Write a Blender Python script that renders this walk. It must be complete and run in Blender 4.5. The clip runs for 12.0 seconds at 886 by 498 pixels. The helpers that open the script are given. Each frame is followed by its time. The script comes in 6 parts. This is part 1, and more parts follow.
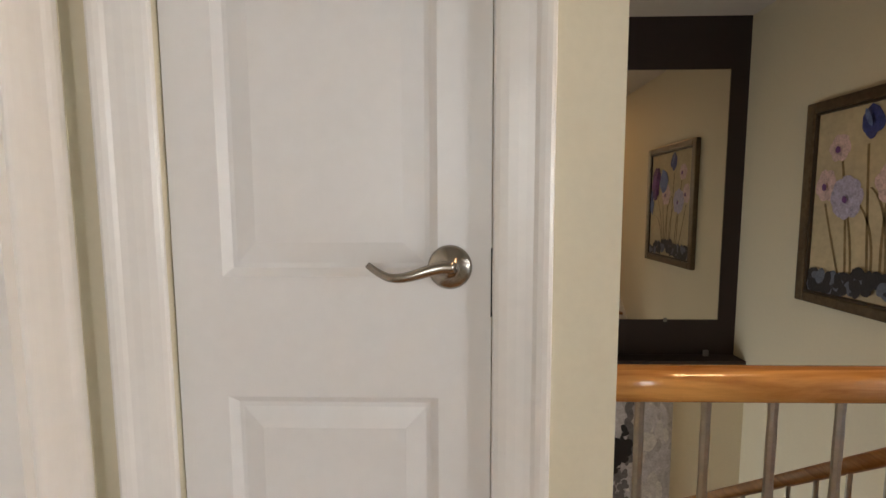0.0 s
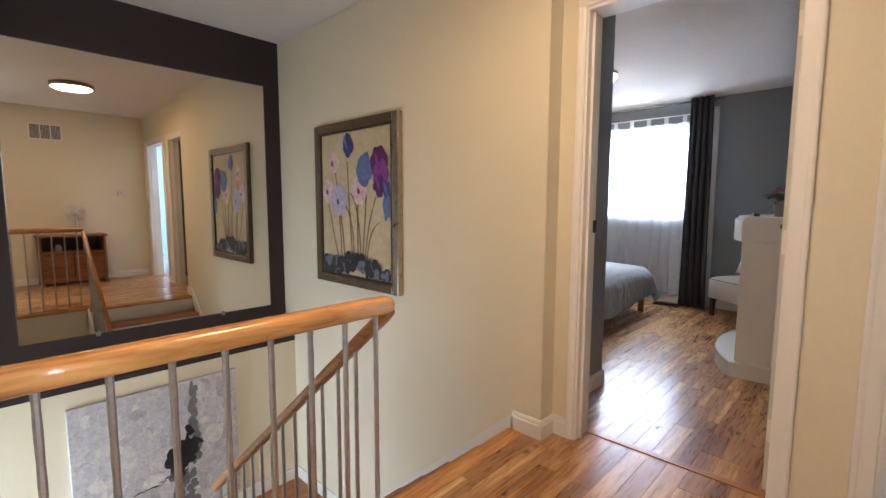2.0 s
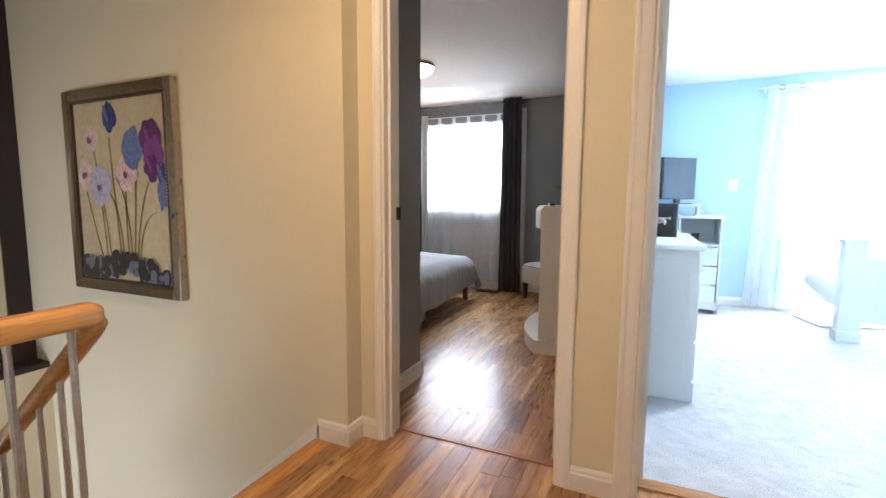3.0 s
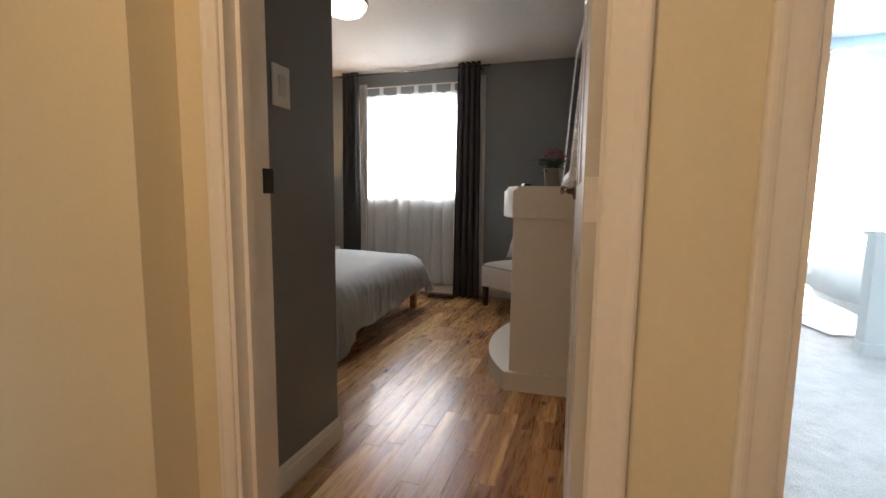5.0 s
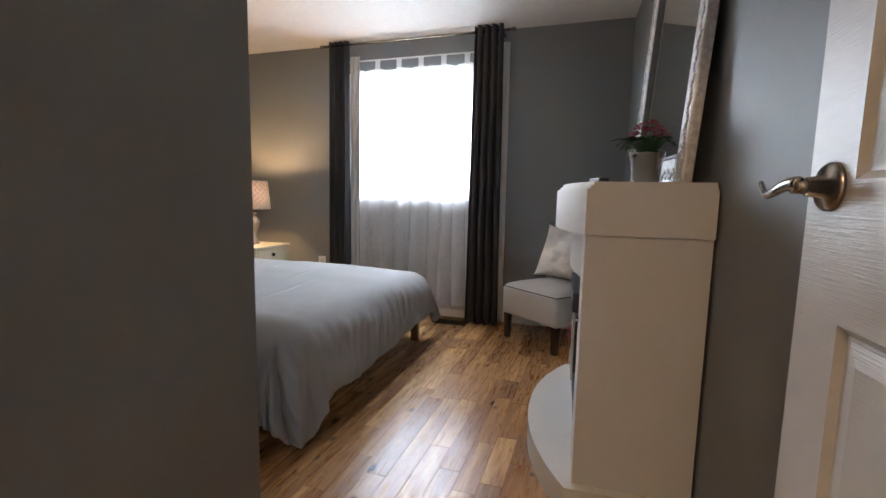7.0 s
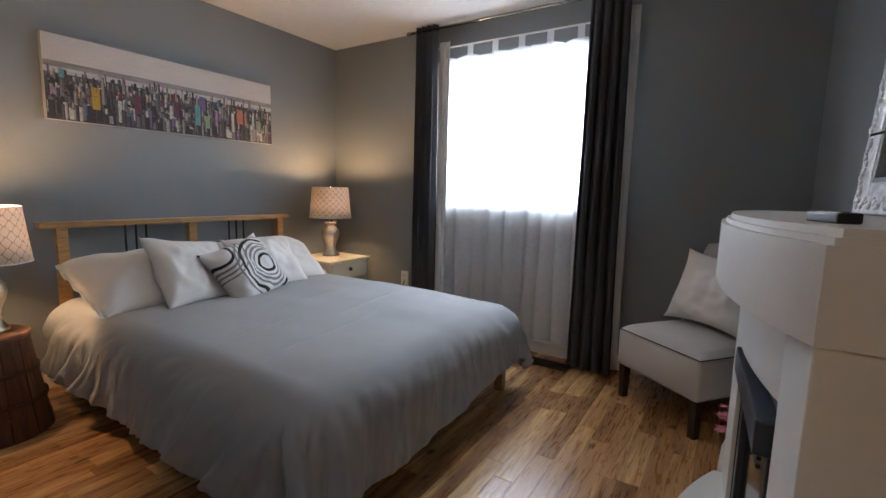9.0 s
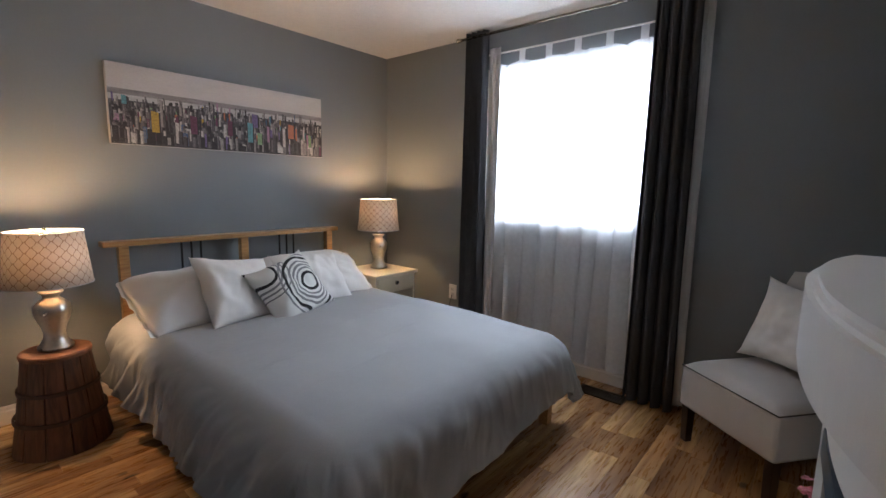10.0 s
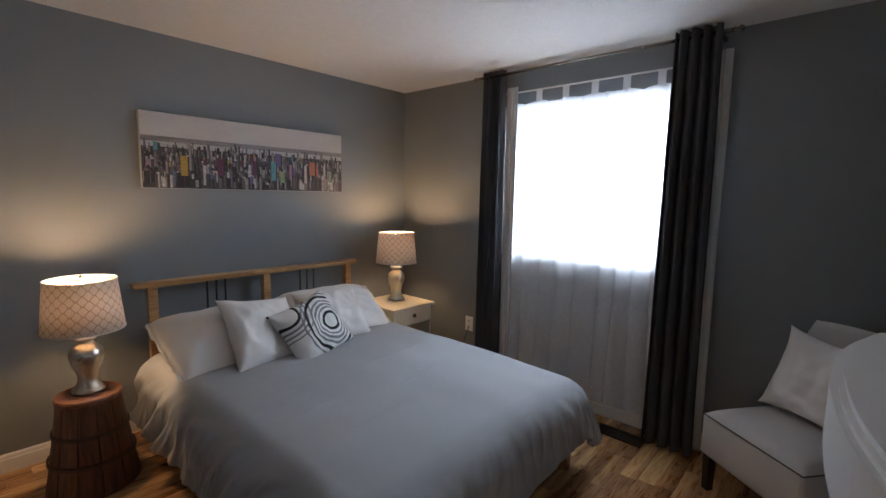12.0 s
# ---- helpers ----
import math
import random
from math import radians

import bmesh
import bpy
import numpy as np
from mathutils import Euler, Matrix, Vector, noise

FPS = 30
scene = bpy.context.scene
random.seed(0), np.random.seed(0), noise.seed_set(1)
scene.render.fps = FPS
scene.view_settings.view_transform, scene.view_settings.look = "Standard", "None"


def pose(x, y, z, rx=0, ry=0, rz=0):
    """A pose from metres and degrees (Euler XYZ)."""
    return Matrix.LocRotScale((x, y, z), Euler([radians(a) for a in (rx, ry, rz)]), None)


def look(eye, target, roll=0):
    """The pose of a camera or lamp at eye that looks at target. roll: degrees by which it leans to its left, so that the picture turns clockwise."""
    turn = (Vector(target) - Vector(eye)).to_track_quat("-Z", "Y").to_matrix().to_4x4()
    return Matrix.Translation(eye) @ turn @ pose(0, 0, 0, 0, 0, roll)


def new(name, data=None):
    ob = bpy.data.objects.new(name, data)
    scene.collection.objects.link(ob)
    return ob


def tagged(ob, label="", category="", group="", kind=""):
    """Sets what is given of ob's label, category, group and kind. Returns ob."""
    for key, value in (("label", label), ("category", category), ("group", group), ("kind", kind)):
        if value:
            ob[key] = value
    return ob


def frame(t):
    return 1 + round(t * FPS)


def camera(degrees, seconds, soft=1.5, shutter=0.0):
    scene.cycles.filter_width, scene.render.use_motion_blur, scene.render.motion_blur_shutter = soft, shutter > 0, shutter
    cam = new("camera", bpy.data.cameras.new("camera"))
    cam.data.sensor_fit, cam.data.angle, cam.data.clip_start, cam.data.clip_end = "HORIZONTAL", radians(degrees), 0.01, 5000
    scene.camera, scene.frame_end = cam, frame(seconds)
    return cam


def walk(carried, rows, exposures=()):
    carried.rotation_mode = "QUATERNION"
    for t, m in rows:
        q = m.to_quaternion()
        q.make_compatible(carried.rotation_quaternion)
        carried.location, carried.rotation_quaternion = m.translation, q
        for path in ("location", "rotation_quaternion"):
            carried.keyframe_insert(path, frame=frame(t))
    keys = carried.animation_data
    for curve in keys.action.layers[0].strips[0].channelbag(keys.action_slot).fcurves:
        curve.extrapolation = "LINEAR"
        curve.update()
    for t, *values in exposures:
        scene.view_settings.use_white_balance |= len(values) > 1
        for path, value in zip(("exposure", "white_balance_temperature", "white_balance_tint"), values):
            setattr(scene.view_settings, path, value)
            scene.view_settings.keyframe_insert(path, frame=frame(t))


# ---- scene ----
cam = camera(89.2, 12.0)
EXPOSURES = [(0, -0.28, 7000, 10), (0.5, 0.14, 6800, 11), (1, 0.36, 6300, 10), (1.5, 0.58, 5750, 10), (2.5, 0.80, 5800, 10), (3, 0.76, 6100, 10), (5, 0.22, 7000, 10), (6, 0.30, 7200, 10), (6.5, 0.54, 6500, 10), (8.5, 0.32, 6000, 10), (9, 0.08, 6000, 10), (9.5, 0.0, 5950, 10), (11, -0.10, 5850, 10), (12, -0.42, 5800, 10)]
PATH = [
    (0, (0.722, 0.155, 1.138), (0.673, 2.145, 0.949), -0.2),
    (0.5, (0.784, 0.094, 1.156), (1.132, 2.054, 0.964), 0.2),
    (1, (0.841, 0.018, 1.163), (1.599, 1.86, 0.973), 0.2),
    (1.5, (0.885, -0.079, 1.169), (2.001, 1.57, 0.973), 0.2),
    (2, (0.965, -0.169, 1.155), (2.408, 1.2, 0.954), 0.2),
    (2.5, (1.089, -0.238, 1.129), (2.786, 0.799, 0.919), 0.2),
    (3, (1.238, -0.238, 1.107), (3.054, 0.572, 0.894), 0.4),
    (3.2, (1.307, -0.219, 1.093), (3.142, 0.547, 0.877), 0.4),
    (4.8, (2.003, 0.052, 1.028), (3.907, 0.613, 0.781), 0.6),
    (5, (2.147, 0.056, 1.012), (4.037, 0.672, 0.785), 0.7),
    (5.5, (2.405, 0.164, 1.005), (4.293, 0.782, 0.776), 0.9),
    (6, (2.614, 0.27, 0.999), (4.503, 0.885, 0.773), 1.0),
    (6.5, (2.841, 0.349, 1.002), (4.729, 0.968, 0.772), 1.1),
    (6.7, (2.916, 0.376, 1.008), (4.805, 0.991, 0.778), 1.2),
    (8.3, (3.446, 0.53, 1.076), (5.255, 1.351, 0.839), 1.5),
    (8.5, (3.508, 0.533, 1.086), (5.288, 1.412, 0.845), 1.5),
    (9, (3.677, 0.544, 1.112), (5.351, 1.609, 0.858), 1.4),
    (9.5, (3.807, 0.533, 1.163), (5.367, 1.755, 0.893), 1.1),
    (10, (3.852, 0.542, 1.243), (5.36, 1.826, 0.962), 1.1),
    (10.5, (3.858, 0.534, 1.285), (5.346, 1.842, 1.012), 1.1),
    (11, (3.847, 0.539, 1.337), (5.326, 1.856, 1.061), 1.1),
    (11.5, (3.827, 0.549, 1.38), (5.303, 1.872, 1.114), 1.1),
    (12, (3.808, 0.567, 1.43), (5.286, 1.893, 1.191), 1.1),
]
walk(cam, [(t, look(eye, target, roll)) for t, eye, target, roll in PATH], EXPOSURES)

# ---- light ----
world = bpy.data.worlds.new("world")
scene.world = world
world.use_nodes = True
wn, wl = world.node_tree.nodes, world.node_tree.links
sky = wn.new("ShaderNodeTexSky")
sky.sky_type = 'NISHITA'
sky.sun_disc = False
sky.sun_elevation, sky.sun_rotation = radians(40), radians(60)
wl.new(sky.outputs[0], wn["Background"].inputs[0])
wn["Background"].inputs[1].default_value = 0.1


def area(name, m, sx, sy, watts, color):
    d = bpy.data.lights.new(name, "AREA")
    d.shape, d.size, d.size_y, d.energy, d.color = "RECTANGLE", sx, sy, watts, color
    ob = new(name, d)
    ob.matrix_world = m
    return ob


sun_data = bpy.data.lights.new("overcast_sun", "SUN")
sun_data.energy, sun_data.angle, sun_data.color = 1.0, radians(20), (1.0, 0.96, 0.9)
sun_ob = new("overcast_sun", sun_data)
sun_ob.matrix_world = look((9, 4, 8), (6, 0, 0))
DAY = (0.86, 0.93, 1.0)
area("window_daylight", look((7.36, 1.885, 1.68), (5.36, 1.885, 0.10)), 1.6, 1.5, 190, DAY)
area("patio_daylight", look((7.05, -2.45, 1.1), (5.0, -2.45, 0.9)), 1.5, 2.0, 280, DAY)
# Added fill for the cool light on the lower stair walls; no window seen.
area("stair_fill_daylight", look((-0.46, 2.85, -0.72), (1.7, 2.75, -1.9)), 0.8, 0.9, 40, DAY)
# Added fill from behind the eye for the closet door; its room is invented.
area("hall_fill_daylight", look((0.70, -2.48, 1.45), (0.75, 0.7, 1.2)), 0.7, 1.1, 27, DAY)
HALL_GLOW, DOME_GLOW, BULB_GLOW = 46, 4.0, 640

# ---- materials ----
def node_mat(name):
    m = bpy.data.materials.new(name)
    m.use_nodes = True
    return m, m.node_tree.nodes, m.node_tree.links, m.node_tree.nodes["Principled BSDF"]


def mat(name, color, rough=0.6, metal=0.0, var=0.08, scale=6.0, bump=0.0, bscale=120.0, coords="Object", stretch=(1, 1, 1), rvar=0.08, wrinkle=0.0):
    """Paint, plastic, cloth or metal: soft large blotches, fine grain and fine relief."""
    m, n, l, b = node_mat(name)
    tc = n.new("ShaderNodeTexCoord")
    mp = n.new("ShaderNodeMapping")
    mp.inputs["Scale"].default_value = stretch
    l.new(tc.outputs[coords], mp.inputs[0])
    big, fine = n.new("ShaderNodeTexNoise"), n.new("ShaderNodeTexNoise")
    big.inputs["Scale"].default_value, fine.inputs["Scale"].default_value = scale, bscale
    big.inputs["Detail"].default_value = 4
    l.new(mp.outputs[0], big.inputs[0])
    l.new(mp.outputs[0], fine.inputs[0])
    add = n.new("ShaderNodeMath")
    add.operation = "ADD"
    l.new(big.outputs[0], add.inputs[0])
    l.new(fine.outputs[0], add.inputs[1])
    mr = n.new("ShaderNodeMapRange")
    mr.inputs[1].default_value, mr.inputs[2].default_value = 0.6, 1.4
    mr.inputs[3].default_value, mr.inputs[4].default_value = 1 - var, 1 + var
    l.new(add.outputs[0], mr.inputs[0])
    mul = n.new("ShaderNodeVectorMath")
    mul.operation = "SCALE"
    mul.inputs[0].default_value = color
    l.new(mr.outputs[0], mul.inputs["Scale"])
    l.new(mul.outputs[0], b.inputs["Base Color"])
    rr = n.new("ShaderNodeMapRange")
    rr.inputs[3].default_value, rr.inputs[4].default_value = max(0.02, rough - rvar), min(1, rough + rvar)
    l.new(big.outputs[0], rr.inputs[0])
    l.new(rr.outputs[0], b.inputs["Roughness"])
    b.inputs["Metallic"].default_value = metal
    if bump:
        bp = n.new("ShaderNodeBump")
        bp.inputs["Strength"].default_value, bp.inputs["Distance"].default_value = bump, 0.004
        l.new(fine.outputs[0], bp.inputs["Height"])
        l.new(bp.outputs[0], b.inputs["Normal"])
        if wrinkle:
            cr, wb = n.new("ShaderNodeTexNoise"), n.new("ShaderNodeBump")
            cr.inputs["Scale"].default_value, cr.inputs["Detail"].default_value, cr.inputs["Distortion"].default_value = 2.6, 2, 0.5
            wb.inputs["Strength"].default_value, wb.inputs["Distance"].default_value = wrinkle, 0.03
            l.new(mp.outputs[0], cr.inputs[0])
            l.new(cr.outputs[0], wb.inputs["Height"])
            l.new(wb.outputs[0], bp.inputs["Normal"])
    return m


def wood(name, dark, light, axis=0, rough=0.3, per_piece=True, knots=False, gscale=1.0, coat=0.0):
    """Grain along one axis, with growth streaks, knots and a shade of its own for every piece."""
    m, n, l, b = node_mat(name)
    tc, oi = n.new("ShaderNodeTexCoord"), n.new("ShaderNodeObjectInfo")
    mp = n.new("ShaderNodeMapping")
    s = [9.0 * gscale] * 3
    s[axis] = 0.9 * gscale
    mp.inputs["Scale"].default_value = s
    l.new(tc.outputs["Object"], mp.inputs[0])
    off = n.new("ShaderNodeVectorMath")
    off.operation = "SCALE"
    off.inputs[0].default_value = (37, 53, 71)
    l.new(oi.outputs["Random"], off.inputs["Scale"])
    l.new(off.outputs[0], mp.inputs["Location"])
    g = n.new("ShaderNodeTexNoise")
    g.inputs["Scale"].default_value, g.inputs["Detail"].default_value, g.inputs["Distortion"].default_value = 2.2, 7, 1.4
    l.new(mp.outputs[0], g.inputs[0])
    fine = n.new("ShaderNodeTexNoise")
    fine.inputs["Scale"].default_value, fine.inputs["Detail"].default_value = 14, 3
    l.new(mp.outputs[0], fine.inputs[0])
    ramp = n.new("ShaderNodeValToRGB")
    e = ramp.color_ramp.elements
    e[0].position, e[1].position = 0.3, 0.68
    e[0].color, e[1].color = (*dark, 1), (*light, 1)
    l.new(g.outputs[0], ramp.inputs[0])
    tone = n.new("ShaderNodeValToRGB")
    te = tone.color_ramp.elements
    if per_piece:
        te[0].color, te[1].color = (0.60, 0.49, 0.40, 1), (1.32, 1.40, 1.42, 1)
        for p, c in ((0.18, (0.78, 0.67, 0.57, 1)), (0.45, (0.95, 0.90, 0.84, 1)), (0.75, (1.10, 1.08, 1.02, 1))):
            te.new(p).color = c
    else:
        te[0].color, te[1].color = (0.92, 0.92, 0.92, 1), (1.05, 1.05, 1.05, 1)
    l.new(oi.outputs["Random"], tone.inputs[0])
    sc = n.new("ShaderNodeVectorMath")
    sc.operation = "MULTIPLY"
    l.new(ramp.outputs[0], sc.inputs[0])
    l.new(tone.outputs[0], sc.inputs[1])
    fr = n.new("ShaderNodeMapRange")
    fr.inputs[1].default_value, fr.inputs[2].default_value, fr.inputs[3].default_value, fr.inputs[4].default_value = 0.3, 0.7, 0.93, 1.05
    l.new(fine.outputs[0], fr.inputs[0])
    sc2 = n.new("ShaderNodeVectorMath")
    sc2.operation = "SCALE"
    l.new(sc.outputs[0], sc2.inputs[0])
    l.new(fr.outputs[0], sc2.inputs["Scale"])
    last = sc2.outputs[0]
    if knots:
        vo = n.new("ShaderNodeTexVoronoi")
        vo.inputs["Scale"].default_value = 1.0
        km = n.new("ShaderNodeMapping")
        km.inputs["Scale"].default_value = (7.5, 12.0, 12.0)
        l.new(tc.outputs["Object"], km.inputs[0])
        l.new(off.outputs[0], km.inputs["Location"])
        warp = n.new("ShaderNodeVectorMath")
        warp.operation = "MULTIPLY_ADD"
        warp.inputs[1].default_value = (0.35, 0.35, 0.35)
        l.new(g.outputs[1], warp.inputs[0])
        l.new(km.outputs[0], warp.inputs[2])
        l.new(warp.outputs[0], vo.inputs[0])
        few = n.new("ShaderNodeSeparateColor")
        l.new(vo.outputs["Color"], few.inputs[0])
        size = n.new("ShaderNodeMapRange")
        size.inputs[1].default_value, size.inputs[2].default_value, size.inputs[3].default_value, size.inputs[4].default_value = 0.3, 1.0, 0.3, -0.10
        l.new(few.outputs[0], size.inputs[0])
        dist = n.new("ShaderNodeMath")
        dist.operation = "ADD"
        l.new(vo.outputs["Distance"], dist.inputs[0])
        l.new(size.outputs[0], dist.inputs[1])
        kr = n.new("ShaderNodeMapRange")
        kr.inputs[1].default_value, kr.inputs[2].default_value, kr.inputs[3].default_value, kr.inputs[4].default_value = 0.04, 0.19, 0.2, 1.0
        l.new(dist.outputs[0], kr.inputs[0])
        sc3 = n.new("ShaderNodeVectorMath")
        sc3.operation = "SCALE"
        l.new(last, sc3.inputs[0])
        l.new(kr.outputs[0], sc3.inputs["Scale"])
        sap = n.new("ShaderNodeTexNoise")
        sap.inputs["Scale"].default_value, sap.inputs["Detail"].default_value, sap.inputs["Distortion"].default_value = 0.6, 2, 0.8
        l.new(mp.outputs[0], sap.inputs[0])
        sr = n.new("ShaderNodeValToRGB")
        se = sr.color_ramp.elements
        se[0].position, se[1].position = 0.47, 0.56
        se[0].color, se[1].color = (0.70, 0.62, 0.56, 1), (1.16, 1.22, 1.28, 1)
        l.new(sap.outputs[0], sr.inputs[0])
        sc4 = n.new("ShaderNodeVectorMath")
        sc4.operation = "MULTIPLY"
        l.new(sc3.outputs[0], sc4.inputs[0])
        l.new(sr.outputs[0], sc4.inputs[1])
        last = sc4.outputs[0]
    l.new(last, b.inputs["Base Color"])
    rg = n.new("ShaderNodeMapRange")
    rg.inputs[3].default_value, rg.inputs[4].default_value = rough - 0.03, rough + 0.05
    l.new(fine.outputs[0], rg.inputs[0])
    l.new(rg.outputs[0], b.inputs["Roughness"])
    b.inputs["Coat Weight"].default_value, b.inputs["Coat Roughness"].default_value = coat, 0.12
    bp = n.new("ShaderNodeBump")
    bp.inputs["Strength"].default_value, bp.inputs["Distance"].default_value = 0.05, 0.002
    l.new(fine.outputs[0], bp.inputs["Height"])
    l.new(bp.outputs[0], b.inputs["Normal"])
    return m


def glow(name, color, strength):
    m, n, l, b = node_mat(name)
    b.inputs["Base Color"].default_value = (*color, 1)
    b.inputs["Emission Color"].default_value = (*color, 1)
    b.inputs["Emission Strength"].default_value = strength
    return m


def mirror_mat(name, tint, rough=0.01):
    m, n, l, b = node_mat(name)
    b.inputs["Base Color"].default_value = (*tint, 1)
    b.inputs["Metallic"].default_value, b.inputs["Roughness"].default_value = 1, rough
    return m


def glass_mat(name):
    m, n, l, b = node_mat(name)
    b.inputs["Transmission Weight"].default_value, b.inputs["Roughness"].default_value = 1, 0.0
    b.inputs["IOR"].default_value = 1.1
    return m


def sheer_mat(name, color, clear, face=0.55):
    """Thin voile: part light passes straight, part is scattered through the weave."""
    m, n, l, b = node_mat(name)
    tr, tl, mx, mx2 = n.new("ShaderNodeBsdfTransparent"), n.new("ShaderNodeBsdfTranslucent"), n.new("ShaderNodeMixShader"), n.new("ShaderNodeMixShader")
    df = n.new("ShaderNodeBsdfDiffuse")
    for s in (tl, df):
        s.inputs[0].default_value = (*color, 1)
    tc, no = n.new("ShaderNodeTexCoord"), n.new("ShaderNodeTexNoise")
    no.inputs["Scale"].default_value = 40
    l.new(tc.outputs["Object"], no.inputs[0])
    r = n.new("ShaderNodeMapRange")
    r.inputs[3].default_value, r.inputs[4].default_value = clear - 0.08, clear + 0.08
    l.new(no.outputs[0], r.inputs[0])
    mx2.inputs[0].default_value = face
    l.new(tl.outputs[0], mx2.inputs[1])
    l.new(df.outputs[0], mx2.inputs[2])
    l.new(r.outputs[0], mx.inputs[0])
    l.new(mx2.outputs[0], mx.inputs[1])
    l.new(tr.outputs[0], mx.inputs[2])
    l.new(mx.outputs[0], n["Material Output"].inputs[0])
    return m


M_CREAM = mat("cream_wall_paint", (0.70, 0.645, 0.50), 0.55, var=0.03, scale=1.2, bump=0.05, bscale=90)
M_BROWN = mat("dark_brown_wall_paint", (0.022, 0.013, 0.014), 0.6, var=0.12, scale=2, bump=0.05)
M_GREY = mat("grey_wall_paint", (0.205, 0.22, 0.232), 0.5, var=0.03, scale=1.5, bump=0.06, bscale=90)
M_BLUE = mat("pale_blue_wall_paint", (0.427, 0.593, 0.720), 0.55, var=0.03, scale=1.5, bump=0.05)
M_CEIL = mat("white_ceiling_paint", (0.74, 0.72, 0.70), 0.8, var=0.03, scale=2, bump=0.1, bscale=60)
M_STIP = mat("stippled_ceiling_paint", (0.66, 0.64, 0.615), 0.85, var=0.06, scale=30, bump=1.0, bscale=75)
M_TRIM = mat("white_trim_paint", (0.78, 0.76, 0.73), 0.32, var=0.03, scale=3, bump=0.04, bscale=60)
M_DOOR = mat("white_door_paint", (0.76, 0.75, 0.74), 0.38, var=0.025, scale=3, bump=0.035, bscale=50)
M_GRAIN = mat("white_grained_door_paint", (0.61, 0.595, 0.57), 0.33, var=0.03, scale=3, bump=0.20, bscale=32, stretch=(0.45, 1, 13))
M_FLOOR = wood("rustic_hardwood_floor", (0.30, 0.142, 0.050), (0.63, 0.395, 0.185), 0, 0.27, True, True, gscale=0.8, coat=0.10)
M_SUB = mat("dark_subfloor", (0.05, 0.03, 0.018), 0.8)
M_OAK = wood("orange_oak_handrail", (0.36, 0.145, 0.036), (0.66, 0.33, 0.10), 0, 0.22, False, gscale=2.0, coat=0.4)
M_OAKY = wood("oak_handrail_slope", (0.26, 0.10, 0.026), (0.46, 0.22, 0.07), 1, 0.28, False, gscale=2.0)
M_TREAD = wood("stair_tread_wood", (0.20, 0.08, 0.03), (0.40, 0.18, 0.07), 0, 0.3, False)
M_PINE = wood("honey_pine_bed", (0.34, 0.17, 0.06), (0.55, 0.31, 0.12), 0, 0.4, False, gscale=2)
M_BASKET = wood("reddish_basket_staves", (0.075, 0.032, 0.018), (0.20, 0.085, 0.042), 2, 0.6, True, gscale=1.5)
M_CABINET = wood("brown_cabinet_wood", (0.12, 0.045, 0.018), (0.30, 0.13, 0.05), 0, 0.4, False)
M_STEEL = mat("brushed_steel_baluster", (0.42, 0.41, 0.40), 0.38, 1.0, 0.15, 20)
M_NICKEL = mat("satin_nickel", (0.360, 0.331, 0.295), 0.24, 1.0, 0.05, 30)
M_BLACK = mat("black_metal", (0.012, 0.012, 0.013), 0.45)
M_WHITE = mat("white_lacquer", (0.66, 0.65, 0.63), 0.5, var=0.03, scale=3, bump=0.05, bscale=300)
M_CREAMY = mat("cream_lacquer", (0.66, 0.58, 0.42), 0.4, var=0.04, scale=4)
M_DUVET = mat("grey_duvet_cotton", (0.36, 0.37, 0.385), 0.85, var=0.06, scale=5, bump=0.3, bscale=420, stretch=(1, 0.6, 0.6), wrinkle=0.12)
M_PILLOW = mat("white_pillow_cotton", (0.82, 0.80, 0.78), 0.9, var=0.04, scale=6, bump=0.25, bscale=400, wrinkle=0.05)
M_CHAIR = mat("pale_grey_upholstery", (0.56, 0.54, 0.52), 0.9, var=0.05, scale=8, bump=0.4, bscale=600)
M_CURT = mat("charcoal_curtain_cloth", (0.055, 0.055, 0.062), 0.85, var=0.12, scale=8, bump=0.4, bscale=500)
M_LINER = mat("pale_curtain_liner", (0.55, 0.54, 0.53), 0.9, var=0.05)
M_SHEER = sheer_mat("white_voile", (0.94, 0.95, 0.97), 0.22, 0.6)
M_SHEER_THICK = sheer_mat("thick_white_voile", (0.95, 0.95, 0.95), 0.10, 0.3)
M_CARPET = mat("pale_grey_carpet", (0.44, 0.44, 0.45), 0.95, var=0.18, scale=9, bump=1.0, bscale=130)
M_MIRROR = mirror_mat("wall_mirror_glass", (0.70, 0.65, 0.57))
M_MIRROR2 = mirror_mat("leaning_mirror_glass", (0.78, 0.80, 0.80))
M_GLASS = glass_mat("window_glass")
M_LEG = mat("dark_stained_leg_wood", (0.035, 0.018, 0.012), 0.4)


# ---- building helpers ----
def thing(name, at=(0, 0, 0), label="", category="", group="", kind="", rz=0):
    ob = new(name)
    ob.empty_display_size = 0.1
    ob.matrix_world = pose(*at, 0, 0, rz)
    return tagged(ob, label, category, group, kind)


def part(name, bm, material, parent=None, label="", smooth=False, at=None):
    me = bpy.data.meshes.new(name)
    bmesh.ops.recalc_face_normals(bm, faces=bm.faces)
    if smooth:
        for f in bm.faces:
            f.smooth = True
    bm.to_mesh(me)
    bm.free()
    me.materials.append(material)
    ob = new(name, me)
    if parent is not None:
        ob.parent = parent
    if at is not None:
        ob.location = at
    if label:
        ob["label"] = label
    return ob


def structure(name, bm, material, label, category="", smooth=False):
    return tagged(part(name, bm, material, smooth=smooth), label, category or name.split("_")[0], "", "structure")


